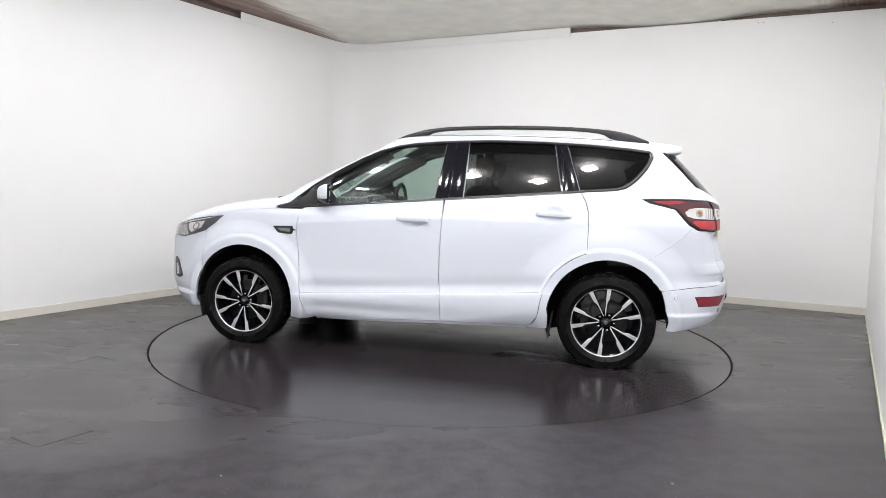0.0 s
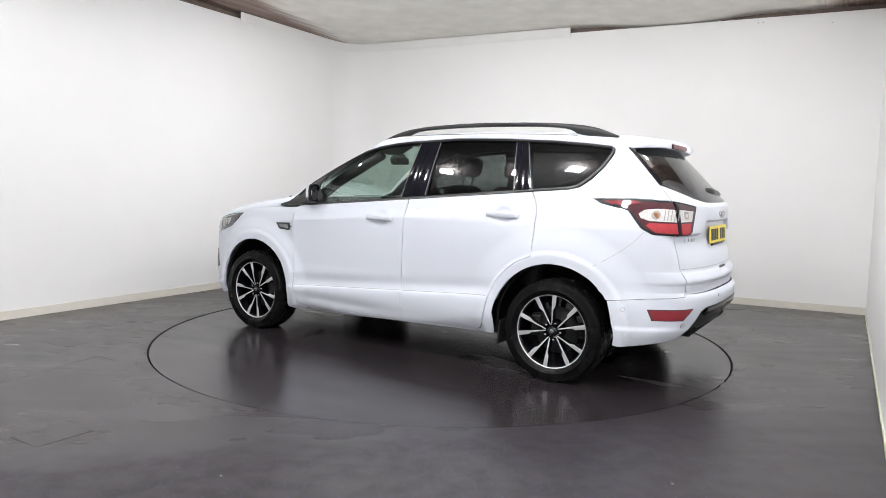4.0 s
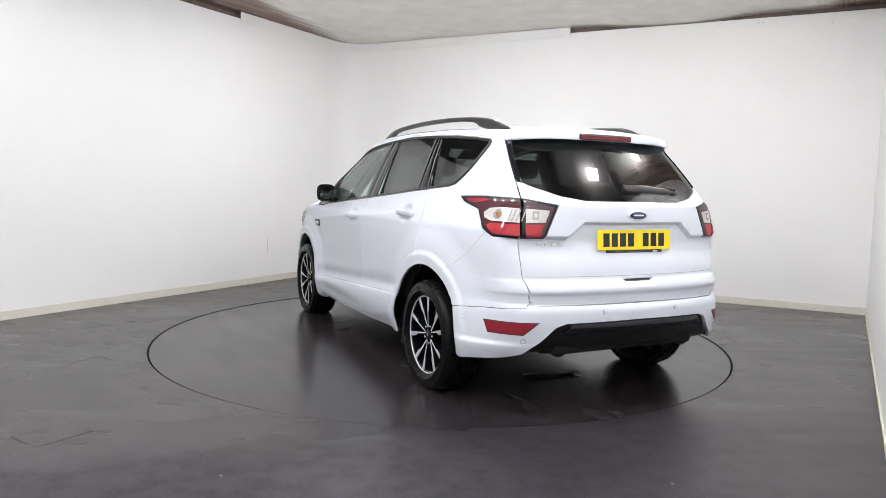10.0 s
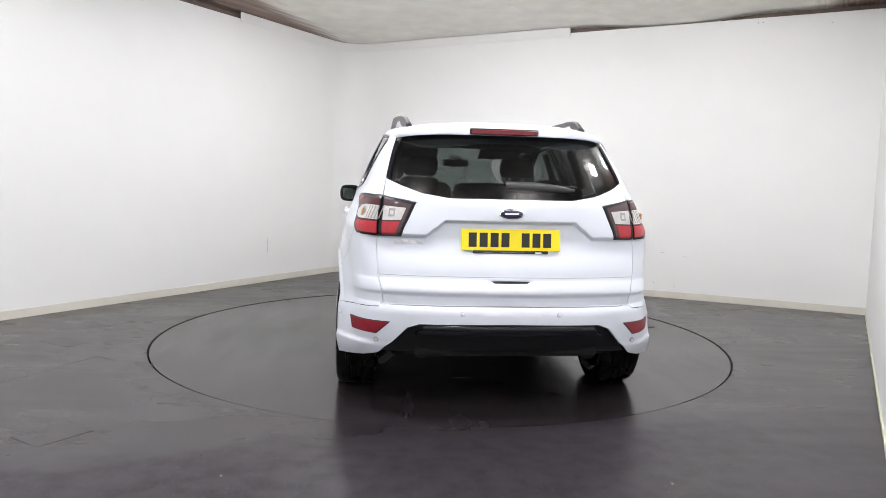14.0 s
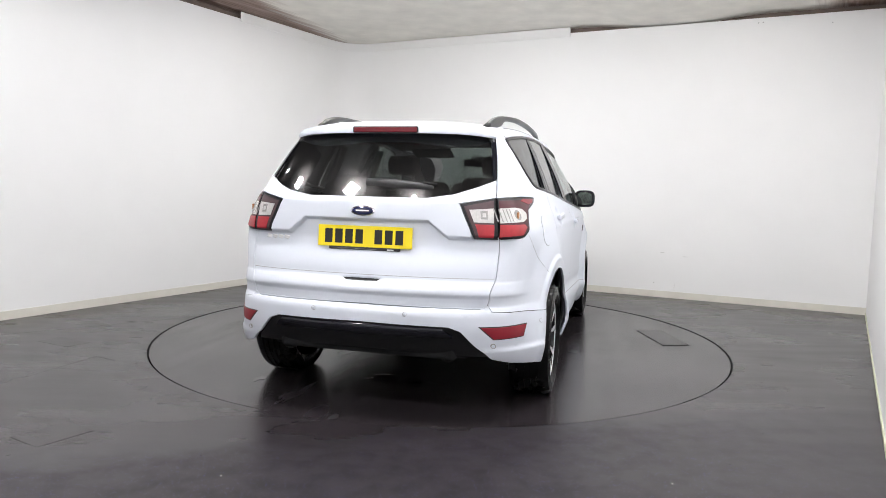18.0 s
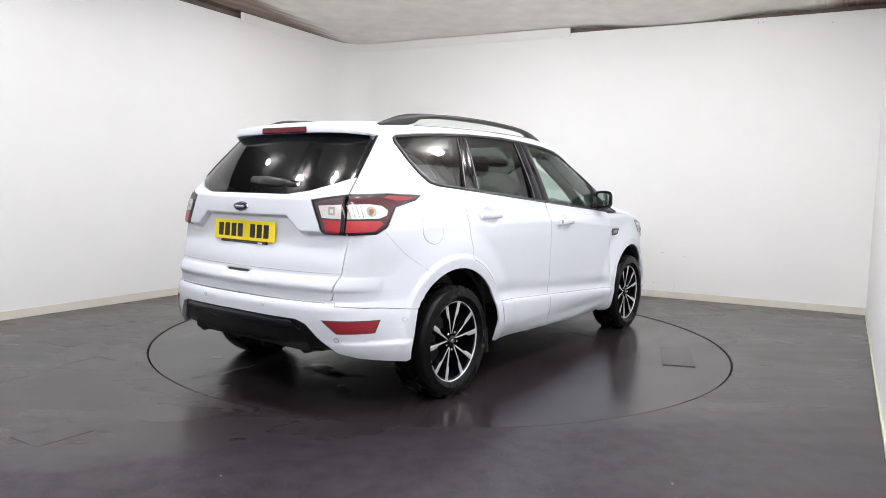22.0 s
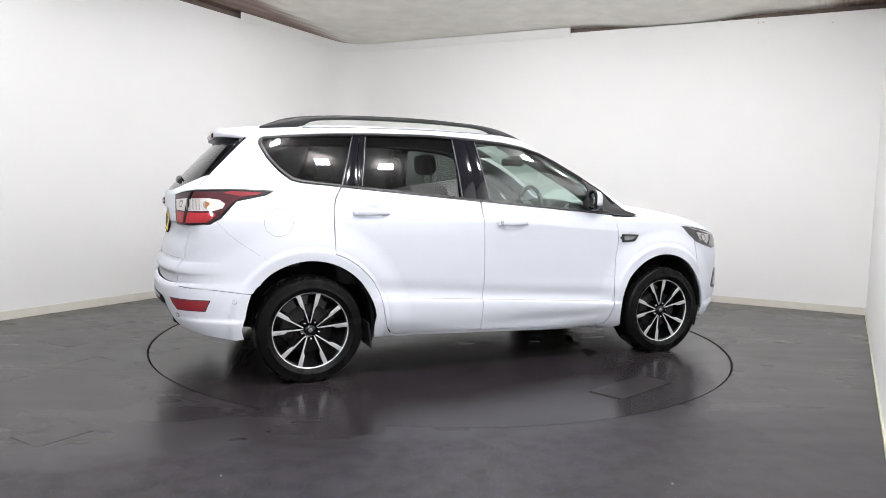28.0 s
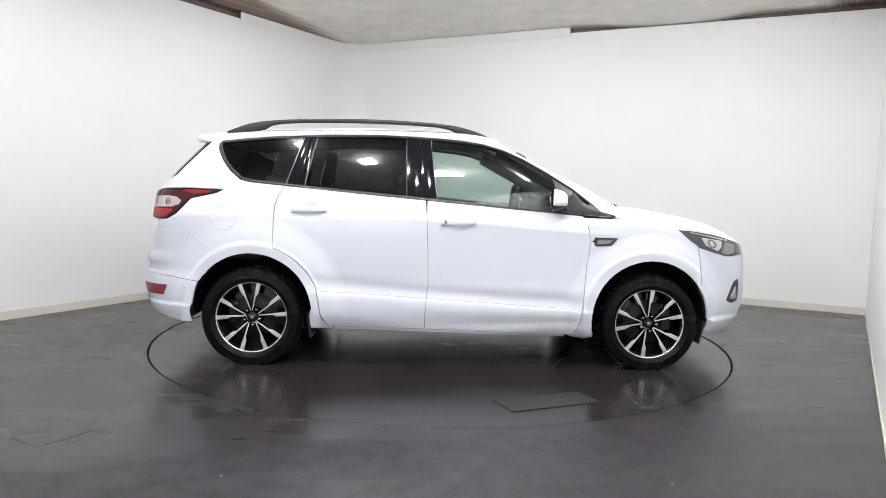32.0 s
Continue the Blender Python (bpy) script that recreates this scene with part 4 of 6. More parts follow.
def spoiler_lip():
    """The roof spoiler's underside, from its trailing edge down to the rear window's head."""
    V, F, N = [], [], []
    ts = np.linspace(-1, 1, 41)
    rows = []
    x0 = ROOF_END
    ze = float(roof_edge(x0))
    ye = float(roof_y([x0])[0])
    zm = float(roof_mid(x0 - SPOILER))
    for t in ts:
        y = ye * t
        e = np.array((x0 - SPOILER * (1 - abs(t) ** 6), y, ze + (zm - ze) * (1 - abs(t) ** 2.6) ** 0.62))
        low = 1.505 - 0.018 * abs(t) ** 4
        yg = 0.575 * t
        g = surf(np.array(qy(abs(yg), low + 0.006)), np.array(low + 0.006))
        g[1] = yg
        x = e[0]
        rows.append([e + np.array((0.008, 0, 0.001)), e + np.array((-0.002, 0, -0.003)), np.array((x - 0.004, y, (e[2] + low) / 2)), np.array((x - 0.003, y * 0.995, low + 0.004)),
                     np.array((x + 0.003, y * 0.99, low)), np.array((max(x + 0.012, g[0] + 0.004), yg, low + 0.006))])
    m = len(rows[0])
    for r in rows:
        V.extend([p.tolist() for p in r])
    for i in range(len(rows) - 1):
        for k in range(m - 1):
            f = [i * m + k, i * m + k + 1, (i + 1) * m + k + 1, (i + 1) * m + k]
            a, b2, c2 = (np.array(V[f[0]]), np.array(V[f[1]]), np.array(V[f[2]]))
            n = np.cross(b2 - a, c2 - a)
            n = n / max(np.linalg.norm(n), 1e-9)
            if n[0] > 0:
                f, n = f[::-1], -n
            F.append(f)
            N.extend([n.tolist()] * 4)
    return V, F, N


part("spoiler_lip", spoiler_lip(), M_PAINT, roof, "white spoiler edge")
bonnet_mid = curve((1.05, 1.122), (1.15, 1.118), (1.35, 1.098), (1.70, 1.042), (1.98, 0.962), (2.08, 0.912), (2.17, 0.865))


def bonnet_y(xs):
    return side_y(xs, hood_line(xs)) - 0.003


bonnet = part("bonnet", crown(hood_line, bonnet_mid, 1.10, 2.09, 40, 41, 5.0, 0.55, lambda a: 0.085 * a ** 2, bonnet_y, drop=0.02), M_PAINT, car)

# ---- glass and pillars
pillar_edge = [(1.165, 1.105), (1.130, 1.134), (1.045, 1.174), (0.883, 1.268), (0.745, 1.340), (0.605, 1.408), (0.468, 1.473), (0.335, 1.527), (0.280, 1.543)]
frame_top = [(1.064, 1.038), (0.954, 1.116), (0.813, 1.216), (0.677, 1.301), (0.575, 1.361), (0.456, 1.425), (0.324, 1.482), (0.188, 1.519), (0.058, 1.539), (-0.10, 1.551), (-0.25, 1.558), (-0.50, 1.566), (-0.88, 1.557),
             (-1.20, 1.540), (-1.45, 1.518), (-1.595, 1.500)]
dlo = frame_top + [(-1.614, 1.487), (-1.620, 1.455), (-1.578, 1.37), (-1.513, 1.295), (-1.445, 1.241), (-1.38, 1.224), (-1.24, 1.212), *belt_run(-1.146, 1.02, 12, 0.004)]
pillar_loop = P((1.20, 1.026), (1.22, 1.050), *pillar_edge, (0.22, 1.552), (0.10, 1.566), (-0.10, 1.577), (-0.40, 1.578), (-0.88, 1.568), (-1.30, 1.544), (-1.598, 1.512),
                *[(x, z + 0.004) for x, z in frame_top[1:]][::-1], (1.072, 1.036))
both("roof_side", [pillar_loop], M_PAINT, car)
dlo_q = fillet(P(*dlo), 0.01, 2)
trim_in = offset_poly(dlo_q, 0.013)
both("window_trim", [dlo_q, trim_in], M_TRIM, car, "black window surround", off=0.003, thick=0.032)


def recessed(q, z):
    """Side glass stands a little more upright than the frame round it."""
    p = surf(q, z)
    p[..., 1] -= 0.055 * np.clip(1.545 - z, 0, 1)
    return p


def top_at(x):
    xs = [p[0] for p in frame_top][::-1]
    zs = [p[1] for p in frame_top][::-1]
    return float(np.interp(x, xs, zs))


sail = P((0.804, 1.206), (0.677, 1.286), (0.664, 1.292), (0.668, 1.18), (0.660, 1.080), (0.845, 1.064))
corner_panel = P((1.042, 1.048), (0.954, 1.102), (0.812, 1.201), (0.853, 1.061))
for d, fl in ((fdoor[0], False), (fdoor[1], True)):
    part("sail_panel", panel_data([sail], off=0.001, thick=0.014), M_TRIM, d, "black corner panel behind the mirror", flip=fl)
both("corner_panel", [corner_panel], M_TRIM, car, "black corner panel", off=0.001, thick=0.014)


def glass_foot(x):
    return (x, float(belt(x)) + 0.017)


fglass = P(glass_foot(-0.119), glass_foot(0.2), glass_foot(0.660), (0.666, 1.18), (0.662, 1.292), (0.575, 1.346), (0.456, 1.410), (0.324, 1.467), (0.188, 1.504), (0.058, 1.524), (-0.05, 1.532), (-0.164, 1.540))
for d, fl in ((fdoor[0], False), (fdoor[1], True)):
    part("window", panel_data([fglass], off=-0.004, thick=0.004, fn=recessed), M_GLASS, d, "clear green-tinted glass", flip=fl)
bpillar_a = P(glass_foot(-0.2135), glass_foot(-0.121), (-0.166, 1.540), (-0.2365, 1.544))
bpillar_b = P(glass_foot(-0.320), glass_foot(-0.2175), (-0.2405, 1.544), (-0.330, 1.550))
rglass = P(glass_foot(-1.005), glass_foot(-0.66), glass_foot(-0.324), (-0.334, 1.549), (-0.50, 1.552), (-0.88, 1.543), (-0.945, 1.539))
cpillar = P(glass_foot(-1.030), glass_foot(-1.010), (-0.950, 1.539), (-0.985, 1.537))
cpillar2 = P(glass_foot(-1.130), glass_foot(-1.034), (-0.990, 1.537), (-1.030, 1.535))
qglass = P((-1.372, 1.239), (-1.24, 1.227), glass_foot(-1.136), (-1.036, 1.534), (-1.20, 1.526), (-1.45, 1.504), (-1.585, 1.487), (-1.601, 1.478), (-1.605, 1.455), (-1.566, 1.378), (-1.503, 1.305), (-1.437, 1.254))


def bowed(loop, rise):
    """The body's side with a rounded swell across a slanting four-cornered cover."""
    (q0, za), (q1, zb), (q2, zc), (q3, zd) = loop

    def f(q, z):
        p = surf(q, z)
        k = np.clip((z - za) / (zc - za), 0, 1)
        lo, hi = q0 + (q3 - q0) * k, q1 + (q2 - q1) * k
        u = np.clip((q - (lo + hi) / 2) / ((hi - lo) / 2), -1, 1)
        p[..., 1] += rise * (1 - u * u)
        return p
    return f


for d, fl, loop in ((fdoor[0], False, bpillar_a), (fdoor[1], True, bpillar_a), (rdoor[0], False, bpillar_b), (rdoor[1], True, bpillar_b), (rdoor[0], False, cpillar), (rdoor[1], True, cpillar)):
    part("pillar_cover", panel_data([loop], step=0.009, off=0.0, thick=0.012, fn=bowed(loop, 0.0035 if loop is not cpillar else 0.002)), M_GLOSSBLACK, d, "gloss black pillar cover", flip=fl)
both("pillar_cover", [cpillar2], M_GLOSSBLACK, car, "gloss black pillar cover", step=0.009, off=0.0, thick=0.012, fn=bowed(cpillar2, 0.0035))
for d, fl in ((rdoor[0], False), (rdoor[1], True)):
    part("window", panel_data([rglass], off=-0.004, thick=0.004, fn=recessed), M_PRIVACY, d, "dark privacy glass", flip=fl)
both("quarter_window", [qglass], M_PRIVACY, car, "dark privacy glass", off=-0.003, thick=0.004, fn=recessed)
screen_half = P(*[(x + 0.004, z + 0.003) for x, z in pillar_edge], ("f", 0.30, 1.560), ("f", 0.0, 1.566), ("f", 0.0, 1.135), ("f", 0.5, 1.122))
part("windscreen", panel_data([screen_half], join=True, thick=0.005, off=-0.003), M_GLASS, car, "clear green-tinted glass")


# ---------------------------------------------------------------- lamps, wheels, fittings
def rbox(size, at, r=0.01, turn=(0, 0, 0), seg=3, taper_top=1.0):
    """A block with rounded edges, as a bmesh."""
    bm = bmesh.new()
    bmesh.ops.create_cube(bm, size=1.0)
    for v in bm.verts:
        k = taper_top if v.co.z > 0 else 1.0
        v.co = Vector((v.co.x * size[0] * k, v.co.y * size[1] * k, v.co.z * size[2]))
    bmesh.ops.bevel(bm, geom=bm.edges[:], offset=min(r, min(size) * 0.48), segments=seg, profile=0.5, affect="EDGES", clamp_overlap=True)
    for e in bm.edges:
        a = [f.calc_area() for f in e.link_faces]
        e.smooth = len(a) < 2 or max(a) < 4 * min(a)
    bmesh.ops.transform(bm, matrix=pose(*at, *turn), verts=bm.verts)
    return bm


def lathe(profile, n=64, arc_from=0.0, arc_to=360.0):
    """Turns (radius, y) pairs about the y axis."""
    bm = bmesh.new()
    full = abs(arc_to - arc_from) >= 360
    m = n if full else n + 1
    rings = []
    for i in range(m):
        a = radians(arc_from + (arc_to - arc_from) * i / n)
        rings.append([bm.verts.new((r * math.cos(a), y, r * math.sin(a))) for r, y in profile])
    for i in range(n):
        p, q = rings[i], rings[(i + 1) % m]
        for k in range(len(profile) - 1):
            bm.faces.new((p[k], p[k + 1], q[k + 1], q[k]))
    bmesh.ops.remove_doubles(bm, verts=bm.verts[:], dist=1e-5)
    bmesh.ops.recalc_face_normals(bm, faces=bm.faces[:])
    return bm


def prism(poly, y0, y1, bevel=0.0):
    """A flat (x, z) outline pushed from y0 to y1."""
    bm = bmesh.new()
    a = [bm.verts.new((x, y0, z)) for x, z in poly]
    b = [bm.verts.new((x, y1, z)) for x, z in poly]
    bm.faces.new(a)
    bm.faces.new(b[::-1])
    for i in range(len(poly)):
        j = (i + 1) % len(poly)
        bm.faces.new((a[i], b[i], b[j], a[j]))
    bmesh.ops.recalc_face_normals(bm, faces=bm.faces[:])
    if bevel:
        bmesh.ops.bevel(bm, geom=bm.edges[:], offset=bevel, segments=2, profile=0.5, affect="EDGES", clamp_overlap=True)
    return bm


def sharp(ob, deg=35):
    """Smooth shading that keeps edges sharper than deg."""
    bm = bmesh.new()
    bm.from_mesh(ob.data)
    for e in bm.edges:
        if len(e.link_faces) == 2:
            e.smooth = e.calc_face_angle(0) < radians(deg)
    bm.to_mesh(ob.data)
    bm.free()
    return ob


def tube(path, radii, n=10, squash=1.0):
    """A bent rod of changing thickness through points."""
    bm = bmesh.new()
    rings = []
    pts = [Vector(p) for p in path]
    for i, p in enumerate(pts):
        d = (pts[min(i + 1, len(pts) - 1)] - pts[max(i - 1, 0)]).normalized()
        u = d.cross(Vector((0, 0, 1)))
        u = u.normalized() if u.length > 1e-4 else Vector((1, 0, 0))
        w = u.cross(d)
        r = radii[i] if isinstance(radii, (list, tuple)) else radii
        rings.append([bm.verts.new(p + u * (r * math.cos(2 * math.pi * k / n)) + w * (r * squash * math.sin(2 * math.pi * k / n))) for k in range(n)])
    for a, b in zip(rings, rings[1:]):
        for k in range(n):
            bm.faces.new((a[k], a[(k + 1) % n], b[(k + 1) % n], b[k]))
    bm.faces.new(rings[0][::-1])
    bm.faces.new(rings[-1])
    bmesh.ops.recalc_face_normals(bm, faces=bm.faces[:])
    return bm


# ---- tail lamps
lamp_outer = P(("y", 0.681, 1.163), (-1.80, 1.171), (-1.556, 1.165), (-1.602, 1.145), (-1.772, 1.106), (-1.862, 1.004), (-1.927, 0.966), ("y", 0.694, 0.956))
lamp_inner = P(("y", 0.671, 1.163), ("y", 0.503, 1.132), ("y", 0.510, 1.12), ("y", 0.568, 0.957), ("y", 0.682, 0.956))
red_upper = P((-1.62, 1.156), (-1.80, 1.161), (-1.84, 1.150), (-1.74, 1.132), (-1.66, 1.140))
red_body = P(("y", 0.687, 1.150), (-1.84, 1.156), (-1.66, 1.150), (-1.79, 1.103), (-1.872, 1.012), (-1.93, 0.974), ("y", 0.690, 0.965))
clear_outer = P(("y", 0.690, 1.112), (-1.93, 1.116), (-1.865, 1.108), (-1.835, 1.085), (-1.85, 1.058), (-1.90, 1.043), ("y", 0.690, 1.038))
red_outer = P(("y", 0.690, 1.029), (-1.90, 1.030), (-1.885, 1.016), (-1.94, 0.977), ("y", 0.690, 0.969))
clear_inner = P(("y", 0.663, 1.112), ("y", 0.548, 1.104), ("y", 0.569, 1.042), ("y", 0.663, 1.038))
red_inner = P(("y", 0.663, 1.029), ("y", 0.574, 1.032), ("y", 0.594, 0.969), ("y", 0.663, 0.968))
grey_inner = P(("y", 0.664, 1.150), ("y", 0.523, 1.122), ("y", 0.578, 0.966), ("y", 0.664, 0.965))
M_RIB = material("pale_lens_rib", (0.43, 0.42, 0.41), 0.2, metal=0.3, vary=0.15, scale=60, coat=0.3)
M_SMOKE = material("smoked_lens", (0.075, 0.045, 0.05), 0.5, vary=0.2, scale=30, coat=0.5, spec=0.2)
for fl in (False, True):
    lamp = part("tail_lamp", panel_data([lamp_outer], off=0.002, thick=0.035), M_LAMP_RIM, car, "dark red and clear tail lamp with a black rim", flip=fl)
    part("lens", panel_data([red_body], off=0.004, thick=0.004), M_RED_DARK, lamp, "smoked red lens", flip=fl)
    part("light_strip", panel_data([red_upper], off=0.006, thick=0.004), M_RED, lamp, "red lens", flip=fl)
    part("reversing_lens", panel_data([clear_outer], off=0.006, thick=0.004), M_CLEAR, lamp, "clear faceted lens", flip=fl)
    part("brake_lens", panel_data([red_outer], off=0.006, thick=0.004), M_RED_BRIGHT, lamp, "bright red lens", flip=fl)
    for k in range(6):
        xx = -1.972 - 0.016 * k
        if xx > -2.05:
            part("lens_rib", panel_data([P((xx, 1.108), (xx - 0.0035, 1.108), (xx - 0.0035, 1.044), (xx, 1.044))], off=0.0072, thick=0.003), M_RIB, lamp, flip=fl)
    c = surf(np.array(qx(-1.930, 1.078)), np.array(1.078))
    b = rbox((0.028, 0.012, 0.036), (c[0] - 0.003, (c[1] + 0.006) * (-1 if fl else 1), 1.078), 0.006)
    part("indicator_bulb", b, M_AMBER, lamp, "amber bulb")
    part("bulb_cup", panel_data([disc_loop(-1.930, 1.078, 0.026, 20)], off=0.0072, thick=0.003), M_RIB, lamp, "pale bulb cup", flip=fl)
    inner = part("tailgate_lamp", panel_data([lamp_inner], off=0.002, thick=0.03), M_LAMP_RIM, gate, "clear and red lamp with a black rim", flip=fl)
    part("lens", panel_data([grey_inner], off=0.004, thick=0.004), M_SMOKE, inner, "smoked lens", flip=fl)
    part("reversing_lens", panel_data([clear_inner], off=0.006, thick=0.004), M_CLEAR, inner, "clear faceted lens", flip=fl)
    part("bulb_box", panel_data([P(("y", 0.634, 1.100), ("y", 0.600, 1.098), ("y", 0.603, 1.058), ("y", 0.634, 1.056))], off=0.0072, thick=0.003), M_RIB, inner, "pale bulb box", flip=fl)
    part("bulb", panel_data([P(("y", 0.626, 1.088), ("y", 0.610, 1.087), ("y", 0.610, 1.068), ("y", 0.626, 1.067))], off=0.0085, thick=0.003), M_CLEAR, inner, "clear bulb", flip=fl)
    part("brake_lens", panel_data([red_inner], off=0.006, thick=0.004), M_RED_BRIGHT, inner, "bright red lens", flip=fl)

refl_loop = P((-1.930, 0.515), ("y", 0.628, 0.516), ("y", 0.690, 0.456), (-1.955, 0.457))
refl_rim = P((-1.922, 0.520), ("y", 0.615, 0.521), ("y", 0.686, 0.451), (-1.950, 0.452))
for fl in (False, True):
    rr = part("reflector_frame", panel_data([refl_rim], off=0.001, thick=0.012), M_TRIM, car, "black rim", flip=fl)
    part("reflector", panel_data([refl_loop], off=0.004, thick=0.008), M_RED, rr, "red reflector", flip=fl)

# high brake lamp under the roof spoiler
brake = part("brake_lamp", rbox((0.030, 0.386, 0.036), (-1.846, 0, 1.525), 0.010), M_GLOSSBLACK, roof, "dark red high-level brake lamp")
part("lens", rbox((0.010, 0.366, 0.026), (-1.860, 0, 1.523), 0.004), M_RED_DEEP, brake, "deep red lens")

# ---- wheels
def spoke_outline(side, grow=0.0):
    """One arm of a V: a straight inner edge; a thin stem that steps out to a broad blade past the middle."""
    tip, end = Vector((0.046, 0.0022)), Vector((0.233 * math.cos(radians(12.2)), 0.233 * math.sin(radians(12.2))))
    way = (end - tip).normalized()
    out = Vector((-way.y, way.x))
    length = (end - tip).length
    inner = [tip - way * grow - out * grow, end - out * grow]
    outer = [tip + way * (length * k) + out * (w + grow) for k, w in ((1.0, 0.0285), (0.62, 0.0230), (0.50, 0.0105), (0.05, 0.0065), (-0.02, 0.004))]
    return [(p.x, p.y * side) for p in (inner + outer if side > 0 else (inner + outer)[::-1])]


def dish(bm, amount=0.020):
    """Leans spokes inward towards the hub."""
    for v in bm.verts:
        r = math.hypot(v.co.x, v.co.z)
        v.co.y -= amount * max(0.0, 1 - r / 0.225) ** 1.3
    return bm


def flat_bottom(bm, z):
    for v in bm.verts:
        if v.co.z < z:
            over = z - v.co.z
            v.co.z = z
            v.co.y += math.copysign(over * 0.5, v.co.y) if abs(v.co.y) > 0.06 else 0
    return bm


WHEEL_Z = 0.320


def wheel(name, x, side, phase):
    """The alloy wheel, its face towards +y, with tyre, spokes, nuts and brake disc."""
    barrel = lathe([(0.060, 0.070), (0.060, 0.0), (0.205, -0.02), (0.212, 0.02), (0.222, 0.085), (0.232, 0.092), (0.240, 0.097), (0.243, 0.090), (0.236, 0.07), (0.225, -0.03), (0.236, -0.105)], 72)
    rim = part(name, barrel, M_RIMBLACK, car, "black alloy wheel with machined spokes")
    sharp(rim)
    rim.matrix_basis = pose(x, (0.815 if x > 0 else 0.803) * side, WHEEL_Z, 0, 0, 0 if side > 0 else 180)
    prof = [(0.232, -0.098), (0.240, -0.108), (0.262, -0.116), (0.290, -0.1185), (0.312, -0.113), (0.326, -0.100), (0.331, -0.084)]
    tread = [(0.331, -0.0835)]
    for g in (-0.055, -0.019, 0.019, 0.055):
        tread += [(0.3335, g - 0.006), (0.326, g - 0.005), (0.326, g + 0.005), (0.3335, g + 0.006)]
    outer = [(0.331, 0.084), (0.326, 0.100), (0.3165, 0.110), (0.3150, 0.1125), (0.312, 0.113), (0.290, 0.1185), (0.272, 0.1180), (0.2705, 0.1195), (0.266, 0.1195), (0.2645, 0.1175), (0.255, 0.113), (0.244, 0.104), (0.236, 0.096)]
    ty = part("tyre", flat_bottom(lathe(prof + tread + outer, 96), -WHEEL_Z + 0.001), M_TYRE, rim, "black rubber tyre")
    sharp(ty, 50)
    lip = part("rim_lip", lathe([(0.2300, 0.0900), (0.2312, 0.0935), (0.2385, 0.0975), (0.2415, 0.0970), (0.2425, 0.093)], 96), M_RIMSILVER, rim, "machined silver lip")
    for i in range(5):
        for s in (-1, 1):
            a = phase + 72 * i
            m = Matrix.Rotation(-radians(a), 4, "Y")
            body = dish(prism(spoke_outline(s, 0.0035), 0.045, 0.0895, 0.0025))
            bmesh.ops.transform(body, matrix=m, verts=body.verts)
            sp = sharp(part("spoke", body, M_RIMBLACK, rim, "gloss black spoke with a machined face"))
            face = dish(prism(spoke_outline(s, 0.0), 0.088, 0.0915, 0.0008))
            bmesh.ops.transform(face, matrix=m, verts=face.verts)
            sharp(part("spoke_face", face, M_RIMSILVER, sp, "machined silver face"))
        b = radians(phase + 36 + 72 * i)
        nut = rbox((0.016, 0.02, 0.016), (0.054 * math.cos(b), 0.070, 0.054 * math.sin(b)), 0.006)
        part("wheel_nut", nut, M_CHROME, rim, "chrome wheel nut")
    part("centre_cap", lathe([(0.0, 0.084), (0.020, 0.083), (0.033, 0.079), (0.036, 0.070), (0.036, 0.05)], 40), M_RIMBLACK, rim, "gloss black centre cap")
    part("cap_badge", lathe([(0.0, 0.0852), (0.012, 0.0850), (0.014, 0.083)], 24), M_LAMPGREY, rim, "small grey badge")
    part("brake_disc", lathe([(0.07, 0.008), (0.150, 0.008), (0.151, -0.012), (0.07, -0.012)], 64), M_STEEL, rim, "grey steel brake disc")
    part("brake_caliper", rbox((0.07, 0.07, 0.15), (-0.135 if x > 0 else 0.135, 0.0, 0.02), 0.02), M_STEEL, rim, "grey brake caliper")
    return rim


wheel("wheel", 1.345, 1, 62)
wheel("wheel", -1.345, 1, 78)
wheel("wheel", 1.345, -1, 78)
wheel("wheel", -1.345, -1, 86)


# ---- arch liners, floor pan
def arch_liner(xc):
    bm = lathe([(0.425, 0.0), (0.425, 0.345), (0.418, 0.352), (0.400, 0.352)], 30, -8 if xc > 0 else -22, 194 if xc > 0 else 186)
    for v in bm.verts:
        v.co.x += xc
        v.co.y += 0.50
        v.co.z += ARCH_Z
    return bm


def mirror_bm(bm):
    for v in bm.verts:
        v.co.y = -v.co.y
    bmesh.ops.reverse_faces(bm, faces=bm.faces[:])
    return bm


def arch_wall(xc):
    """The inner wall of a wheel housing."""
    pts = arc(xc, ARCH_Z, 0.43, -8 if xc > 0 else -22, 194 if xc > 0 else 186, 24)
    return prism(pts, 0.49, 0.51)


for xc in (A_F, A_R):
    part("arch_liner", arch_liner(xc), M_LINER, car, "black wheel arch liner")
    part("arch_liner", mirror_bm(arch_liner(xc)), M_LINER, car, "black wheel arch liner")
    part("inner_arch", arch_wall(xc), M_LINER, car)
    part("inner_arch", mirror_bm(arch_wall(xc)), M_LINER, car)
part("floor_pan", rbox((1.86, 1.66, 0.06), (0.0, 0, 0.27), 0.02), M_LINER, car, "black underbody")
part("rear_floor", rbox((1.20, 0.98, 0.06), (-1.52, 0, 0.36), 0.02), M_LINER, car, "black underbody")
part("front_floor", rbox((0.95, 0.98, 0.06), (1.42, 0, 0.27), 0.02), M_LINER, car, "black underbody")
part("rear_valance", rbox((0.06, 1.10, 0.22), (-2.04, 0, 0.44), 0.02), M_LINER, car)
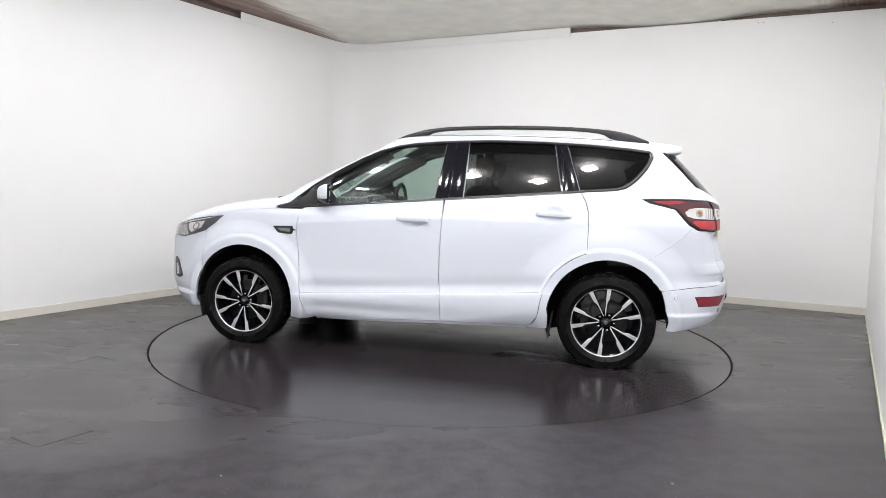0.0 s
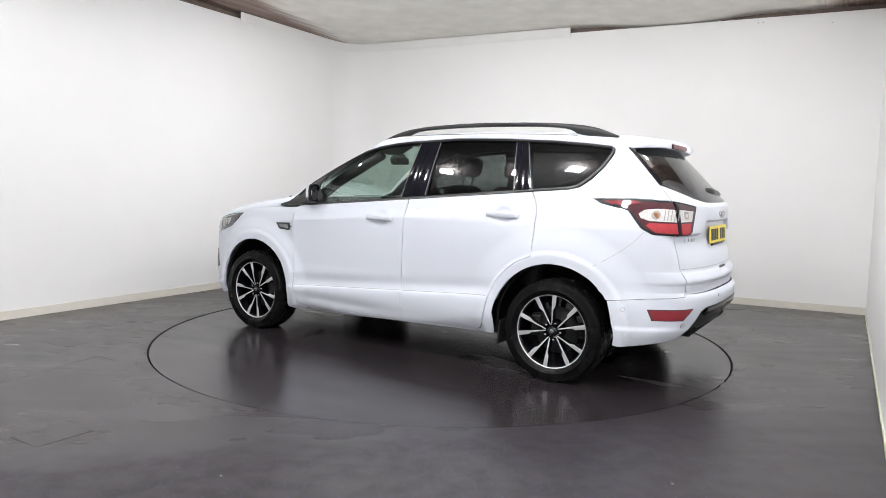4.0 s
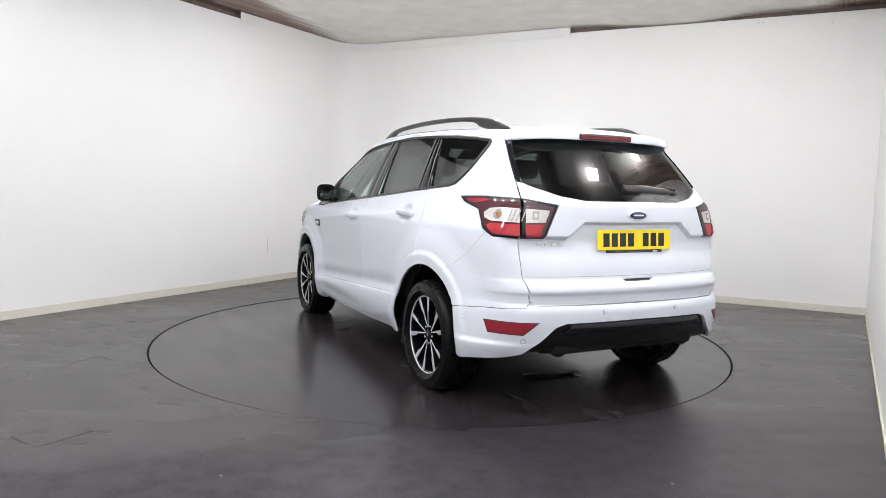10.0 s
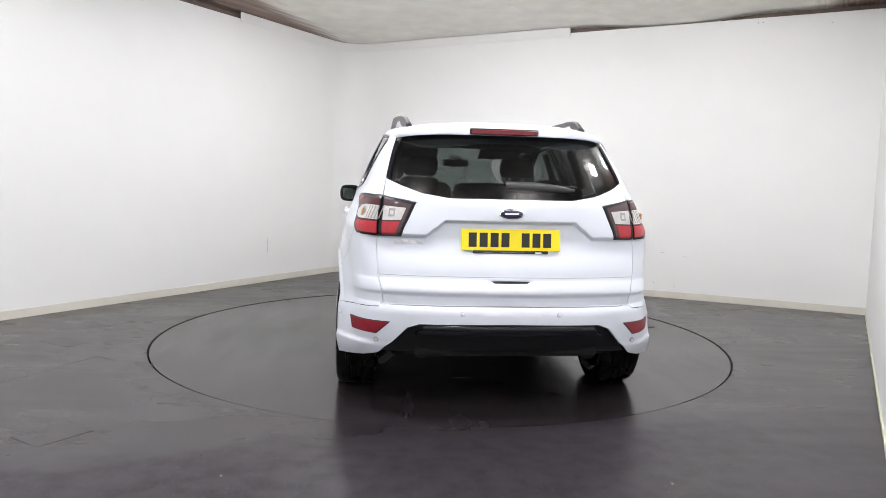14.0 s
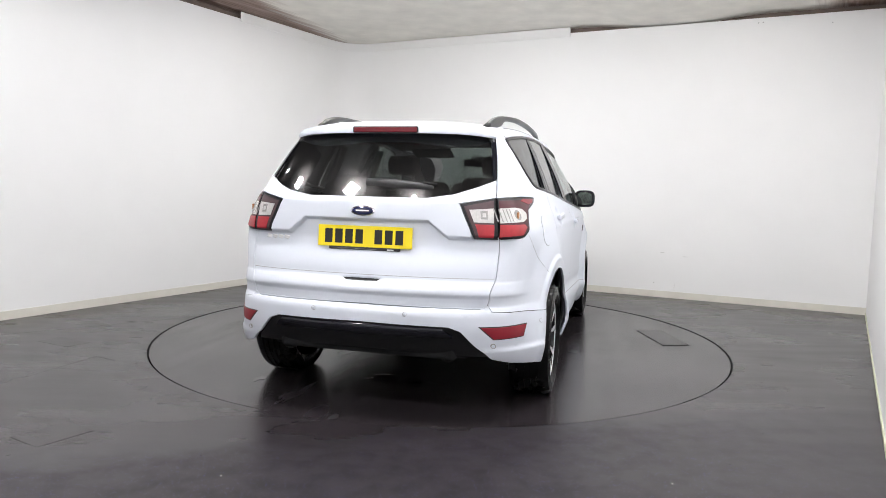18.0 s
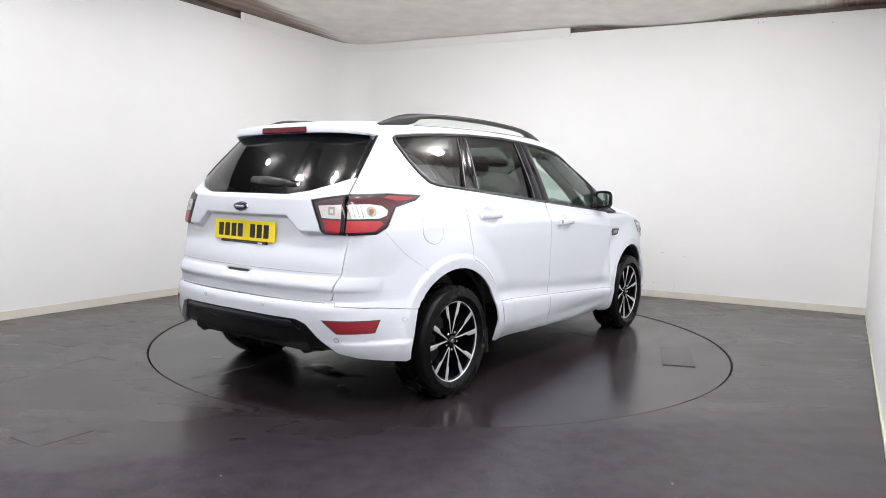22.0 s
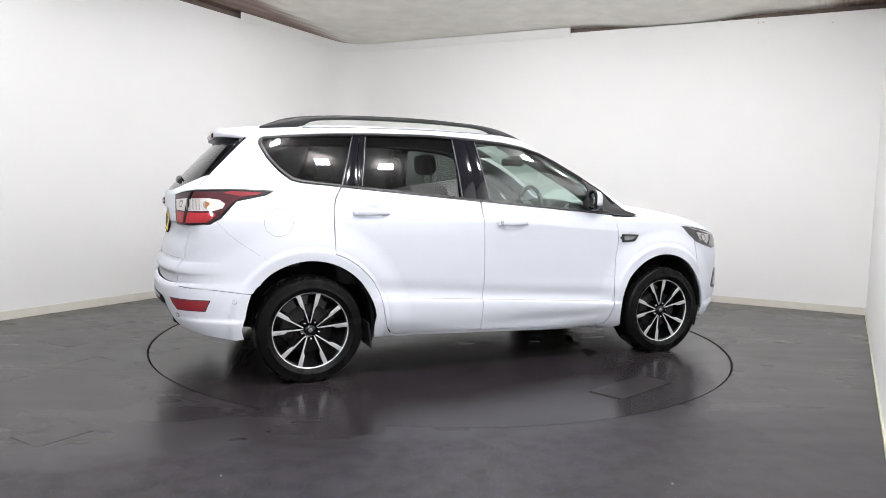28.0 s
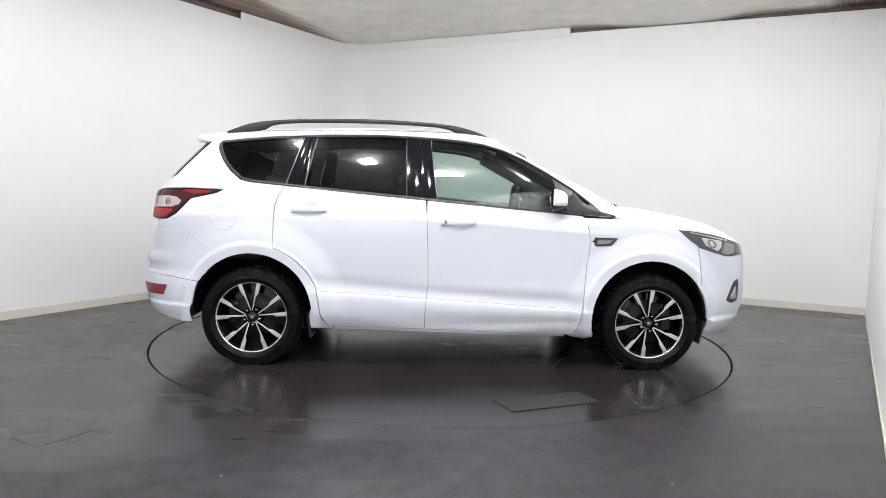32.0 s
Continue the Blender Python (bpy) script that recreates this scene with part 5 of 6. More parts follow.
for s in (-1, 1):
    pipe = part("exhaust_pipe", tube([(-1.86, 0.42 * s, 0.333), (-2.00, 0.438 * s, 0.350), (-2.075, 0.445 * s, 0.361)], 0.042, 20), M_LINER, car, "black exhaust pipe")
    tip = part("exhaust_tip", lathe([(0.040, 0.0), (0.049, 0.002), (0.050, 0.012), (0.049, 0.085), (0.041, 0.085), (0.040, 0.0)], 28), M_PIT, pipe, "black exhaust tip")
    tip.matrix_basis = pose(-2.095, 0.447 * s, 0.362, 0, 0, -90)
    part("mud_flap", rbox((0.012, 0.20, 0.17), (-0.965, 0.79 * s, 0.265), 0.005, (0, -8, 0)), M_TRIM, car, "black mud flap")
    part("air_deflector", rbox((0.012, 0.20, 0.16), (1.728, 0.77 * s, 0.255), 0.005, (0, 12, 0)), M_TRIM, car, "black air deflector")
    part("suspension_arm", tube([(-1.345, 0.62 * s, 0.30), (-1.50, 0.25 * s, 0.28)], 0.03, 10), M_LINER, car)


# ---- inner lining behind the shut lines
M_JOINT = material("panel_joint", (0.36, 0.365, 0.38), 0.6)
# white inner body: the shade in the gaps is put into its grey
M_GAP_SHADE = material("shaded_white_paint", (0.22, 0.225, 0.235), 0.6, vary=0.05)
liner_loop = P(*belt_run(1.0, -1.12, 8, -0.02), (-1.22, 1.05), (-1.23, 0.86), *arc(A_R, ARCH_Z, 0.50, 70, 5, 10), (-0.82, 0.28), (0.82, 0.26), *arc(A_F, ARCH_Z, 0.45, 190, 95, 10), (1.36, 0.95), (1.05, 1.0))
both("inner_panel", [liner_loop], M_GAP_SHADE, car, "inner body panel, grey for shade in the shut lines", off=-0.022, thick=0.01, step=0.08)


# ---- handles, fuel flap, vents
def handle(x, z, s):
    y = float(surf(np.array(qx(x, z)), np.array(z))[1]) + 0.020
    h = part("door_handle", rbox((0.240, 0.024, 0.036), (x, (y + 0.016) * s, z), 0.011, (0, -2.0, 0)), M_PAINT, fdoor[0 if s > 0 else 1] if x > -0.3 else rdoor[0 if s > 0 else 1], "white painted handle")
    part("handle_base", rbox((0.045, 0.03, 0.026), (x - 0.095, (y + 0.004) * s, z - 0.003), 0.008), M_PAINT, h)
    part("handle_base", rbox((0.035, 0.03, 0.024), (x + 0.098, (y + 0.004) * s, z + 0.003), 0.008), M_PAINT, h)
    if s < 0 and x > -0.3:
        part("lock_cap", rbox((0.024, 0.006, 0.024), (x - 0.088, (y + 0.028) * s, z + 0.003), 0.0028), M_RIB, h, "small grey lock")


for s in (-1, 1):
    handle(0.025, 0.985, s)
    handle(-0.968, 1.047, s)


flap = part("fuel_flap", panel_data([disc_loop(-1.535, 0.982, 0.082)], off=0.0022, thick=0.006), M_PAINT, car, "round white fuel filler flap", flip=True)
part("flap_gap", panel_data([disc_loop(-1.535, 0.982, 0.0855), disc_loop(-1.535, 0.982, 0.083)], off=0.0008, thick=0.003), M_JOINT, flap, "thin grey gap", flip=True)
part("flap_dimple", panel_data([disc_loop(-1.607, 0.985, 0.008, 14)], off=0.004, thick=0.003), M_STRIP, flap, "small pale catch", flip=True)
vent = P((0.920, 0.877), (0.942, 0.884), (0.944, 0.905), (1.104, 0.901), (1.062, 0.850), (0.950, 0.844), (0.943, 0.870))
vent_bar = P((0.962, 0.889), (1.066, 0.888), (1.046, 0.866), (0.965, 0.860))
for fl in (False, True):
    v = part("wing_vent", panel_data([fillet(vent, 0.008)], off=0.004, thick=0.01), M_TRIM, car, "black wing vent with a silver badge", flip=fl)
    part("badge", panel_data([vent_bar], off=0.007, thick=0.006), M_LAMPGREY, v, "silver badge", flip=fl)

# ---- rear fittings
xp = -2.140
plate = part("number_plate", rbox((0.006, 0.520, 0.111), (xp, 0, 0.950), 0.002, (0, 4, 0)), M_YELLOW, gate, "yellow number plate with black marks")
for i, y in enumerate((0.205, 0.148, 0.091, 0.034, -0.072, -0.129, -0.186)):
    part("mark", rbox((0.004, 0.042, 0.074), (xp - 0.0025, y - 0.005, 0.950), 0.001, (0, 4, 0)), M_INK, plate, "black mark")
holder = part("plate_holder", rbox((0.012, 0.395, 0.018), (xp - 0.002, 0, 0.8885), 0.004, (0, 10, 0)), M_INK, gate, "black plate holder")
for y, w in ((0.12, 0.06), (-0.01, 0.12)):
    part("mark", rbox((0.003, w, 0.003), (xp - 0.008, y, 0.8855), 0.001), M_LAMPGREY, holder, "pale mark")
part("mark", rbox((0.003, 0.035, 0.007), (xp - 0.008, -0.145, 0.8855), 0.001), M_STRIP, holder, "white mark")


def oval(ry, rz, x0, x1, n=40):
    bm = bmesh.new()
    rows = []
    for k, (f, x) in enumerate(((1.0, x0), (1.0, x1 + 0.002), (0.94, x1), (0.5, x1 - 0.001))):
        rows.append([bm.verts.new((x, ry * f * math.cos(2 * math.pi * i / n), rz * f * math.sin(2 * math.pi * i / n))) for i in range(n)])
    for a, b in zip(rows, rows[1:]):
        for i in range(n):
            bm.faces.new((a[i], a[(i + 1) % n], b[(i + 1) % n], b[i]))
    bm.faces.new(rows[-1])
    bmesh.ops.recalc_face_normals(bm, faces=bm.faces[:])
    return bm


def placed(bm, x, y, z):
    bmesh.ops.translate(bm, vec=(x, y, z), verts=bm.verts)
    return bm


badge = part("badge", placed(oval(0.066, 0.027, 0.0, -0.012), -2.152, 0.004, 1.085), M_CHROME, gate, "chrome-rimmed oval badge")
part("badge_field", placed(oval(0.058, 0.021, 0.0, -0.004), -2.163, 0.004, 1.085), M_BLUE, badge, "dark blue oval field")
part("badge_bar", rbox((0.003, 0.072, 0.009), (-2.1675, 0.004, 1.086), 0.001), M_CHROME, badge, "silver bar")
for i in range(4):
    y, z = 0.585 - 0.040 * i, 0.927
    x = float(surf(np.array(qy(y, z)), np.array(z))[0])
    part("badge_mark", rbox((0.005, 0.033, 0.020), (x - 0.002, y, z), 0.003, (12, 0, 6)), M_RIMSILVER, gate, "chrome badge mark")

wip = part("rear_wiper", tube([(-2.055, 0.02, 1.225), (-2.062, -0.12, 1.222), (-2.068, -0.25, 1.218), (-2.072, -0.345, 1.212)], [0.024, 0.026, 0.018, 0.007], 14, 1.2), M_TRIM, gate, "black rear wiper")
part("wiper_blade", tube([(-2.050, 0.03, 1.240), (-2.055, -0.16, 1.238), (-2.058, -0.36, 1.228)], 0.006, 8), M_LINER, wip, "thin rubber blade")


def sensor(ob_y, z, parent):
    x = float(surf(np.array(qy(abs(ob_y), z)), np.array(z))[0])
    m = part("parking_sensor", lathe([(0.0, 0.0018), (0.0085, 0.0018), (0.0098, 0.0008), (0.010, -0.006)], 20), M_PAINT, parent, "round white parking sensor")
    m.matrix_basis = pose(x, ob_y, z, 0, 0, 90)
    r = part("sensor_ring", lathe([(0.0100, 0.0012), (0.0114, 0.0012), (0.0114, -0.006)], 20), M_RIB, m, "grey ring")


rear_bump = [o for o in car.children if o.name.startswith("rear_bumper")][0]
for y in (-0.25, 0.25):
    sensor(y, 0.572, rear_bump)
for fl in (False, True):
    for (x, z) in ((-1.795, 0.513),):
        part("parking_sensor", panel_data([disc_loop(x, z, 0.010, 18)], off=0.003, thick=0.006), M_PAINT, rear_bump, "round white parking sensor", flip=fl)
        part("sensor_ring", panel_data([disc_loop(x, z, 0.0118, 18), disc_loop(x, z, 0.0102, 18)], off=0.0015, thick=0.004), M_RIB, rear_bump, "grey ring", flip=fl)
    q, z = qy(0.685, 0.420), 0.420
    ring = [(q + 0.012 * math.cos(2 * math.pi * i / 18), z + 0.012 * math.sin(2 * math.pi * i / 18)) for i in range(18)]
    part("parking_sensor", panel_data([ring], off=0.005, thick=0.008), M_PAINT, rear_bump, "round white parking sensor", flip=fl)
    rim = [(q + 0.0135 * math.cos(2 * math.pi * i / 18), z + 0.0135 * math.sin(2 * math.pi * i / 18)) for i in range(18)]
    part("sensor_ring", panel_data([rim, [(a + (b - a) * 0.16, c + (d - c) * 0.16) for (a, c), (b, d) in zip(ring, [(q, z)] * 18)]], off=0.0055, thick=0.006), M_RIB, rear_bump, "grey ring", flip=fl)

# ---- roof rails
rail_top = curve((-1.60, 1.575), (-1.53, 1.603), (-1.45, 1.630), (-1.32, 1.652), (-1.0, 1.672), (-0.6, 1.679), (-0.2, 1.668), (0.0, 1.648), (0.15, 1.612), (0.28, 1.560))
rail_low = curve((-1.60, 1.560), (-1.45, 1.568), (-1.33, 1.590), (-1.27, 1.622), (-1.0, 1.642), (-0.6, 1.648), (-0.2, 1.638), (-0.05, 1.622), (0.02, 1.592), (0.15, 1.575), (0.28, 1.546))


def rail(s):
    bm = bmesh.new()
    rings = []
    for i in range(49):
        x = -1.60 + 1.88 * i / 48
        zt, zb = float(rail_top(x)), float(rail_low(x))
        y = 0.578 - 0.10 * max(0, (-x - 0.95)) - 0.02 * max(0, x) * 2
        h, w = (zt - zb) / 2, 0.017
        ring = []
        for k in range(12):
            a = 2 * math.pi * k / 12
            ca, sa = math.cos(a), math.sin(a)
            ring.append(bm.verts.new((x, (y + w * math.copysign(abs(ca) ** 0.6, ca)) * s, (zt + zb) / 2 + h * math.copysign(abs(sa) ** 0.6, sa))))
        rings.append(ring)
    for a, b in zip(rings, rings[1:]):
        for k in range(12):
            bm.faces.new((a[k], a[(k + 1) % 12], b[(k + 1) % 12], b[k]))
    bm.faces.new(rings[0])
    bm.faces.new(rings[-1])
    bmesh.ops.recalc_face_normals(bm, faces=bm.faces[:])
    return bm


for s in (-1, 1):
    part("roof_rail", rail(s), M_TRIM, car, "black roof rail")


# ---- door mirrors
def keep(bm, co, no):
    """The half of a closed shape behind a plane, closed again."""
    bmesh.ops.bisect_plane(bm, geom=bm.verts[:] + bm.edges[:] + bm.faces[:], plane_co=co, plane_no=no, clear_outer=True)
    bmesh.ops.holes_fill(bm, edges=[e for e in bm.edges if len(e.link_faces) == 1])
    bmesh.ops.recalc_face_normals(bm, faces=bm.faces[:])
    return bm


MIRROR_RINGS = ((0.647, 0.857, 1.021, 0.062), (0.650, 0.850, 1.028, 0.069), (0.656, 0.846, 1.032, 0.073), (0.668, 0.846, 1.027, 0.073), (0.686, 0.847, 1.008, 0.070),
                (0.706, 0.849, 0.983, 0.064), (0.724, 0.853, 0.952, 0.054), (0.738, 0.862, 0.922, 0.038), (0.744, 0.878, 0.902, 0.014))


def mirror_body(zc=1.148, grow=0.0, low=1.0, n=28):
    """The mirror's housing: broad at its glass, drawn in towards the front."""
    bm = bmesh.new()
    rows = []
    for x, ya, yb, hz in MIRROR_RINGS:
        row, mid, hy = [], (ya + yb) / 2, (yb - ya) / 2
        for i in range(n):
            a = 2 * math.pi * i / n
            c, d = math.cos(a), math.sin(a)
            row.append(bm.verts.new((x + grow, mid + (hy + grow) * math.copysign(abs(c) ** 0.62, c), zc + (hz + grow) * low * math.copysign(abs(d) ** 0.62, d))))
        rows.append(row)
    for p, q in zip(rows, rows[1:]):
        for i in range(n):
            bm.faces.new((p[i], p[(i + 1) % n], q[(i + 1) % n], q[i]))
    # the glass sits in a shallow cup
    for inward, deep in ((0.93, 0.0), (0.92, 0.0145)):
        mid = sum((v.co for v in rows[0]), Vector()) / n
        cup = [bm.verts.new((v.co.x + deep, mid.y + (v.co.y - mid.y) * inward, mid.z + (v.co.z - mid.z) * inward)) for v in rows[0]]
        for i in range(n):
            bm.faces.new((rows[0][i], rows[0][(i + 1) % n], cup[(i + 1) % n], cup[i]))
        rows[0] = cup
    bm.faces.new(rows[0])
    bm.faces.new(rows[-1])
    bmesh.ops.recalc_face_normals(bm, faces=bm.faces[:])
    return bm


for s in (-1, 1):
    def flipped(bm):
        bmesh.ops.rotate(bm, cent=(0.668, 0.925, 1.148), matrix=Matrix.Rotation(radians(17), 3, "Z"), verts=bm.verts)
        return bm if s > 0 else mirror_bm(bm)
    cap = part("door_mirror", flipped(keep(keep(mirror_body(), (0.663, 0, 0), (-1, 0, 0)), (0, 0, 1.118), (0, 0, -1))), M_PAINT, car, "white and black door mirror")
    sharp(cap, 50)
    sharp(part("mirror_shell", flipped(keep(mirror_body(grow=0.0008), (0.6625, 0, 0), (1, 0, 0))), M_GLOSSBLACK, cap, "black mirror shell"))
    sharp(part("mirror_base", flipped(keep(keep(mirror_body(grow=-0.002), (0.663, 0, 0), (-1, 0, 0)), (0, 0, 1.1165), (0, 0, 1))), M_TRIM, cap, "black mirror base"), 50)
    sharp(part("indicator", flipped(keep(keep(keep(mirror_body(grow=0.0015), (0, 0, 1.132), (0, 0, 1)), (0, 0, 1.115), (0, 0, -1)), (0.672, 0, 0), (-1, 0, 0))), M_CLEAR, cap, "clear indicator strip"), 50)
    pane = prism([(0.074 * math.copysign(abs(math.cos(a)) ** 0.6, math.cos(a)), 0.054 * math.copysign(abs(math.sin(a)) ** 0.6, math.sin(a))) for a in [2 * math.pi * i / 32 for i in range(32)]], -0.002, 0.002)
    bmesh.ops.transform(pane, matrix=pose(0.6515, 0.940, 1.149, 0, 0, 97), verts=pane.verts)
    sharp(part("mirror_glass", flipped(pane), M_MIRROR, cap, "mirror glass"))
    part("mirror_arm", flipped(rbox((0.075, 0.12, 0.035), (0.700, 0.865, 1.092), 0.012, (0, 0, -17))), M_TRIM, cap, "black mirror arm")

# ---- cabin
part("dashboard", rbox((0.50, 1.42, 0.34), (0.86, 0, 0.93), 0.10, (0, 8, 0)), M_DASH, car, "dark grey dashboard")
part("instrument_hood", rbox((0.24, 0.40, 0.12), (0.66, -0.37, 1.08), 0.05, (0, 8, 0)), M_DASH, car, "dark instrument hood")
part("console_screen", rbox((0.06, 0.26, 0.16), (0.62, 0, 1.05), 0.02, (0, -12, 0)), M_GLOSSBLACK, car, "dark console screen")


def ring_bm(R, r, n=40, m=10):
    return lathe([(R + r * math.cos(2 * math.pi * k / m), r * math.sin(2 * math.pi * k / m)) for k in range(m + 1)], n)


sw = part("steering_wheel", ring_bm(0.180, 0.016), M_SEAT, car, "black steering wheel")
sw.matrix_basis = pose(0.47, -0.37, 1.055, 0, -25, 90)
part("steering_hub", rbox((0.13, 0.05, 0.12), (0, 0.01, 0), 0.02), M_DASH, sw)
for a in (0, 180, 270):
    part("steering_spoke", rbox((0.13, 0.02, 0.035), (0.11 * math.cos(radians(a)), 0, 0.11 * math.sin(radians(a))), 0.008, (0, -a, 0)), M_LAMPGREY, sw)


def seat(x, y, w=0.50):
    base = part("seat", rbox((0.52, w, 0.18), (x, y, 0.62), 0.06, (0, -6, 0)), M_SEAT, car, "black cloth seat")
    part("backrest", rbox((0.16, w * 0.98, 0.64), (x - 0.33, y, 0.93), 0.07, (0, -18, 0), taper_top=0.86), M_SEAT, base, "black cloth backrest")
    for d in (-0.07, 0.07):
        part("headrest_post", tube([(x - 0.425, y + d, 1.20), (x - 0.455, y + d, 1.33)], 0.007, 8), M_CHROME, base)
    part("headrest", rbox((0.10, 0.26, 0.15), (x - 0.462, y, 1.375), 0.05, (0, -12, 0)), M_SEAT, base, "black headrest")
    return base


seat(0.05, 0.37)
seat(0.05, -0.37)
bench = part("rear_seat", rbox((0.50, 1.28, 0.18), (-0.85, 0, 0.66), 0.06, (0, -6, 0)), M_SEAT, car, "black cloth rear bench")
for y in (-0.43, 0.0, 0.43):
    part("backrest", rbox((0.15, 0.42, 0.60), (-1.16, y, 0.96), 0.06, (0, -20, 0)), M_SEAT, bench, "black cloth backrest")
    part("headrest", rbox((0.09, 0.25, 0.13), (-1.285, y, 1.215 if y else 1.17), 0.045, (0, -12, 0)), M_SEAT, bench, "black headrest")
part("interior_mirror", rbox((0.035, 0.24, 0.065), (0.50, 0.0, 1.440), 0.015, (0, 0, 12)), M_DASH, car, "black interior mirror")
part("mirror_stalk", tube([(0.51, 0, 1.44), (0.545, 0, 1.465)], 0.012, 8), M_DASH, car)
part("sensor_pod", rbox((0.12, 0.12, 0.08), (0.545, 0, 1.455), 0.03, (0, 25, 0)), M_DASH, car, "black sensor pod")
lining = lambda xs: roof_edge(xs) - 0.02
part("headliner", crown(lining, lambda x: roof_mid(x) - 0.035, -1.70, 0.26, 24, 17, 2.6, 0.62, lambda a: 0.0, lambda xs: side_y(xs, roof_edge(xs)) - 0.03, drop=0.012), M_HEADLINER, car, "grey fabric headliner")
part("boot_floor", rbox((0.75, 1.10, 0.05), (-1.72, 0, 0.70), 0.015), M_DASH, car, "black boot floor")
part("parcel_shelf", rbox((0.66, 1.16, 0.03), (-1.68, 0, 1.09), 0.01), M_DASH, car, "black parcel shelf")
for s in (-1, 1):
    part("sun_visor", rbox((0.16, 0.36, 0.02), (0.33, 0.36 * s, 1.515), 0.008, (0, 25, 0)), M_HEADLINER, car, "grey sun visor")
    for x, w in ((0.20, 0.90), (-0.60, 0.62)):
        part("door_card", rbox((w, 0.045, 0.62), (x, 0.785 * s, 0.78), 0.02), M_DASH, fdoor[0 if s > 0 else 1] if x > 0 else rdoor[0 if s > 0 else 1], "dark door lining")
    part("pillar_lining", tube([(0.96, 0.60 * s, 1.08), (0.70, 0.575 * s, 1.255), (0.30, 0.54 * s, 1.465)], 0.042, 10), M_DASH, car, "dark pillar lining")
    part("pillar_lining", rbox((0.11, 0.03, 0.40), (-0.25, 0.695 * s, 1.31), 0.012, (20 * s, 0, 0)), M_DASH, car, "dark pillar lining")
    part("pillar_lining", rbox((0.10, 0.03, 0.28), (-1.02, 0.66 * s, 1.36), 0.012, (20 * s, 8, 0)), M_DASH, car, "dark pillar lining")
for s in (-1, 1):
    part("pillar_lining", rbox((0.26, 0.03, 0.32), (-1.66, 0.615 * s, 1.32), 0.012, (20 * s, 24, 0)), M_DASH, car, "dark rear pillar lining")
part("wiper_arm", tube([(1.23, 0.30, 1.118), (1.17, 0.62, 1.110), (1.15, 0.70, 1.108)], 0.009, 8), M_TRIM, car, "black wiper arm")
part("wiper_arm", tube([(1.24, -0.25, 1.118), (1.20, -0.45, 1.115), (1.16, -0.62, 1.112)], 0.009, 8), M_TRIM, car, "black wiper arm")


# ---- seams and creases as narrow ribbons
def ribbon(pts, width):
    """A thin closed outline along a run of outline points."""
    run = [Vector(p) for p in pts]
    left, right = [], []
    for i, p in enumerate(run):
        d = (run[min(i + 1, len(run) - 1)] - run[max(i - 1, 0)]).normalized()
        n = Vector((-d.y, d.x)) * width / 2
        left.append(tuple(p + n))
        right.append(tuple(p - n))
    return left + right[::-1]


wing_joint = ribbon(P((-1.882, 0.978), (-1.823, 0.913), (-1.758, 0.860), (-1.666, 0.797), (-1.60, 0.756)), 0.0022)
both("panel_joint", [wing_joint], M_JOINT, car, "thin panel joint", off=0.0006, thick=0.003, step=0.05)
for d, x0, x1 in ((fdoor, 0.868, -0.165), (rdoor, -0.182, -0.885)):
    run = ribbon(P(*[(x0 + (x1 - x0) * i / 14, skirt_line(x0 + (x1 - x0) * i / 14) + 0.004) for i in range(15)]), 0.0036)
    for o, fl in ((d[0], False), (d[1], True)):
        part("skirt_joint", panel_data([run], off=0.0013, thick=0.003, step=0.0105, shear=0.055), M_JOINT, o, "thin joint above the skirt", flip=fl)
gate_run = [("y", 0.675 - 0.675 * i / 12, 0.758) for i in range(13)]
part("trim_joint", panel_data([ribbon(P(*gate_run), 0.003)], off=0.0008, thick=0.003, step=0.05, join=True), M_JOINT, gate, "thin joint across the tailgate")
# dark sliver stands in for shade at the top of the white handle recess
part("recess_shade", panel_data([P(("y", 0.0, 0.740), ("y", 0.102, 0.739), ("y", 0.084, 0.727), ("y", 0.0, 0.725))], off=0.001, thick=0.006, join=True), M_TRIM, gate, "dark strip for shade in the tailgate's handle recess")

# ---- seals round the side glass
M_SEAL = material("grey_seal", (0.19, 0.19, 0.195), 0.3, vary=0.15, scale=60)
for d, x0, x1 in ((fdoor, 0.655, -0.184), (rdoor, -0.196, -1.02)):
    run = ribbon(P(*[(x0 + (x1 - x0) * i / 10, float(belt(x0 + (x1 - x0) * i / 10)) + 0.006) for i in range(11)]), 0.005)
    for o, fl in ((d[0], False), (d[1], True)):
        part("window_seal", panel_data([run], off=0.0045, thick=0.004, step=0.05), M_SEAL, o, "thin grey seal below the glass", flip=fl)
edges = ((fdoor, [(-0.120, 1.145), (-0.142, 1.33), (-0.165, 1.532)]), (rdoor, [(-0.323, 1.160), (-0.328, 1.35), (-0.333, 1.540)]), (rdoor, [(-1.008, 1.212), (-0.977, 1.37), (-0.948, 1.530)]))
for d, pts in edges:
    for o, fl in ((d[0], False), (d[1], True)):
        part("window_seal", panel_data([ribbon(P(*pts), 0.0045)], off=0.0015, thick=0.004, step=0.05), M_SEAL, o, "thin grey glass seal", flip=fl)
both("window_seal", [ribbon(P((-1.133, 1.220), (-1.085, 1.37), (-1.035, 1.528)), 0.005)], M_SEAL, car, "thin grey glass seal", off=0.0015, thick=0.004, step=0.05)


def edge_tube(loop, off, r, n=8):
    """A rounded bead along an outline on the body's side."""
    p, nn = lift(np.array(loop + loop[:1]), surf)
    return tube([tuple(v) for v in (p + nn * off)], r, n)


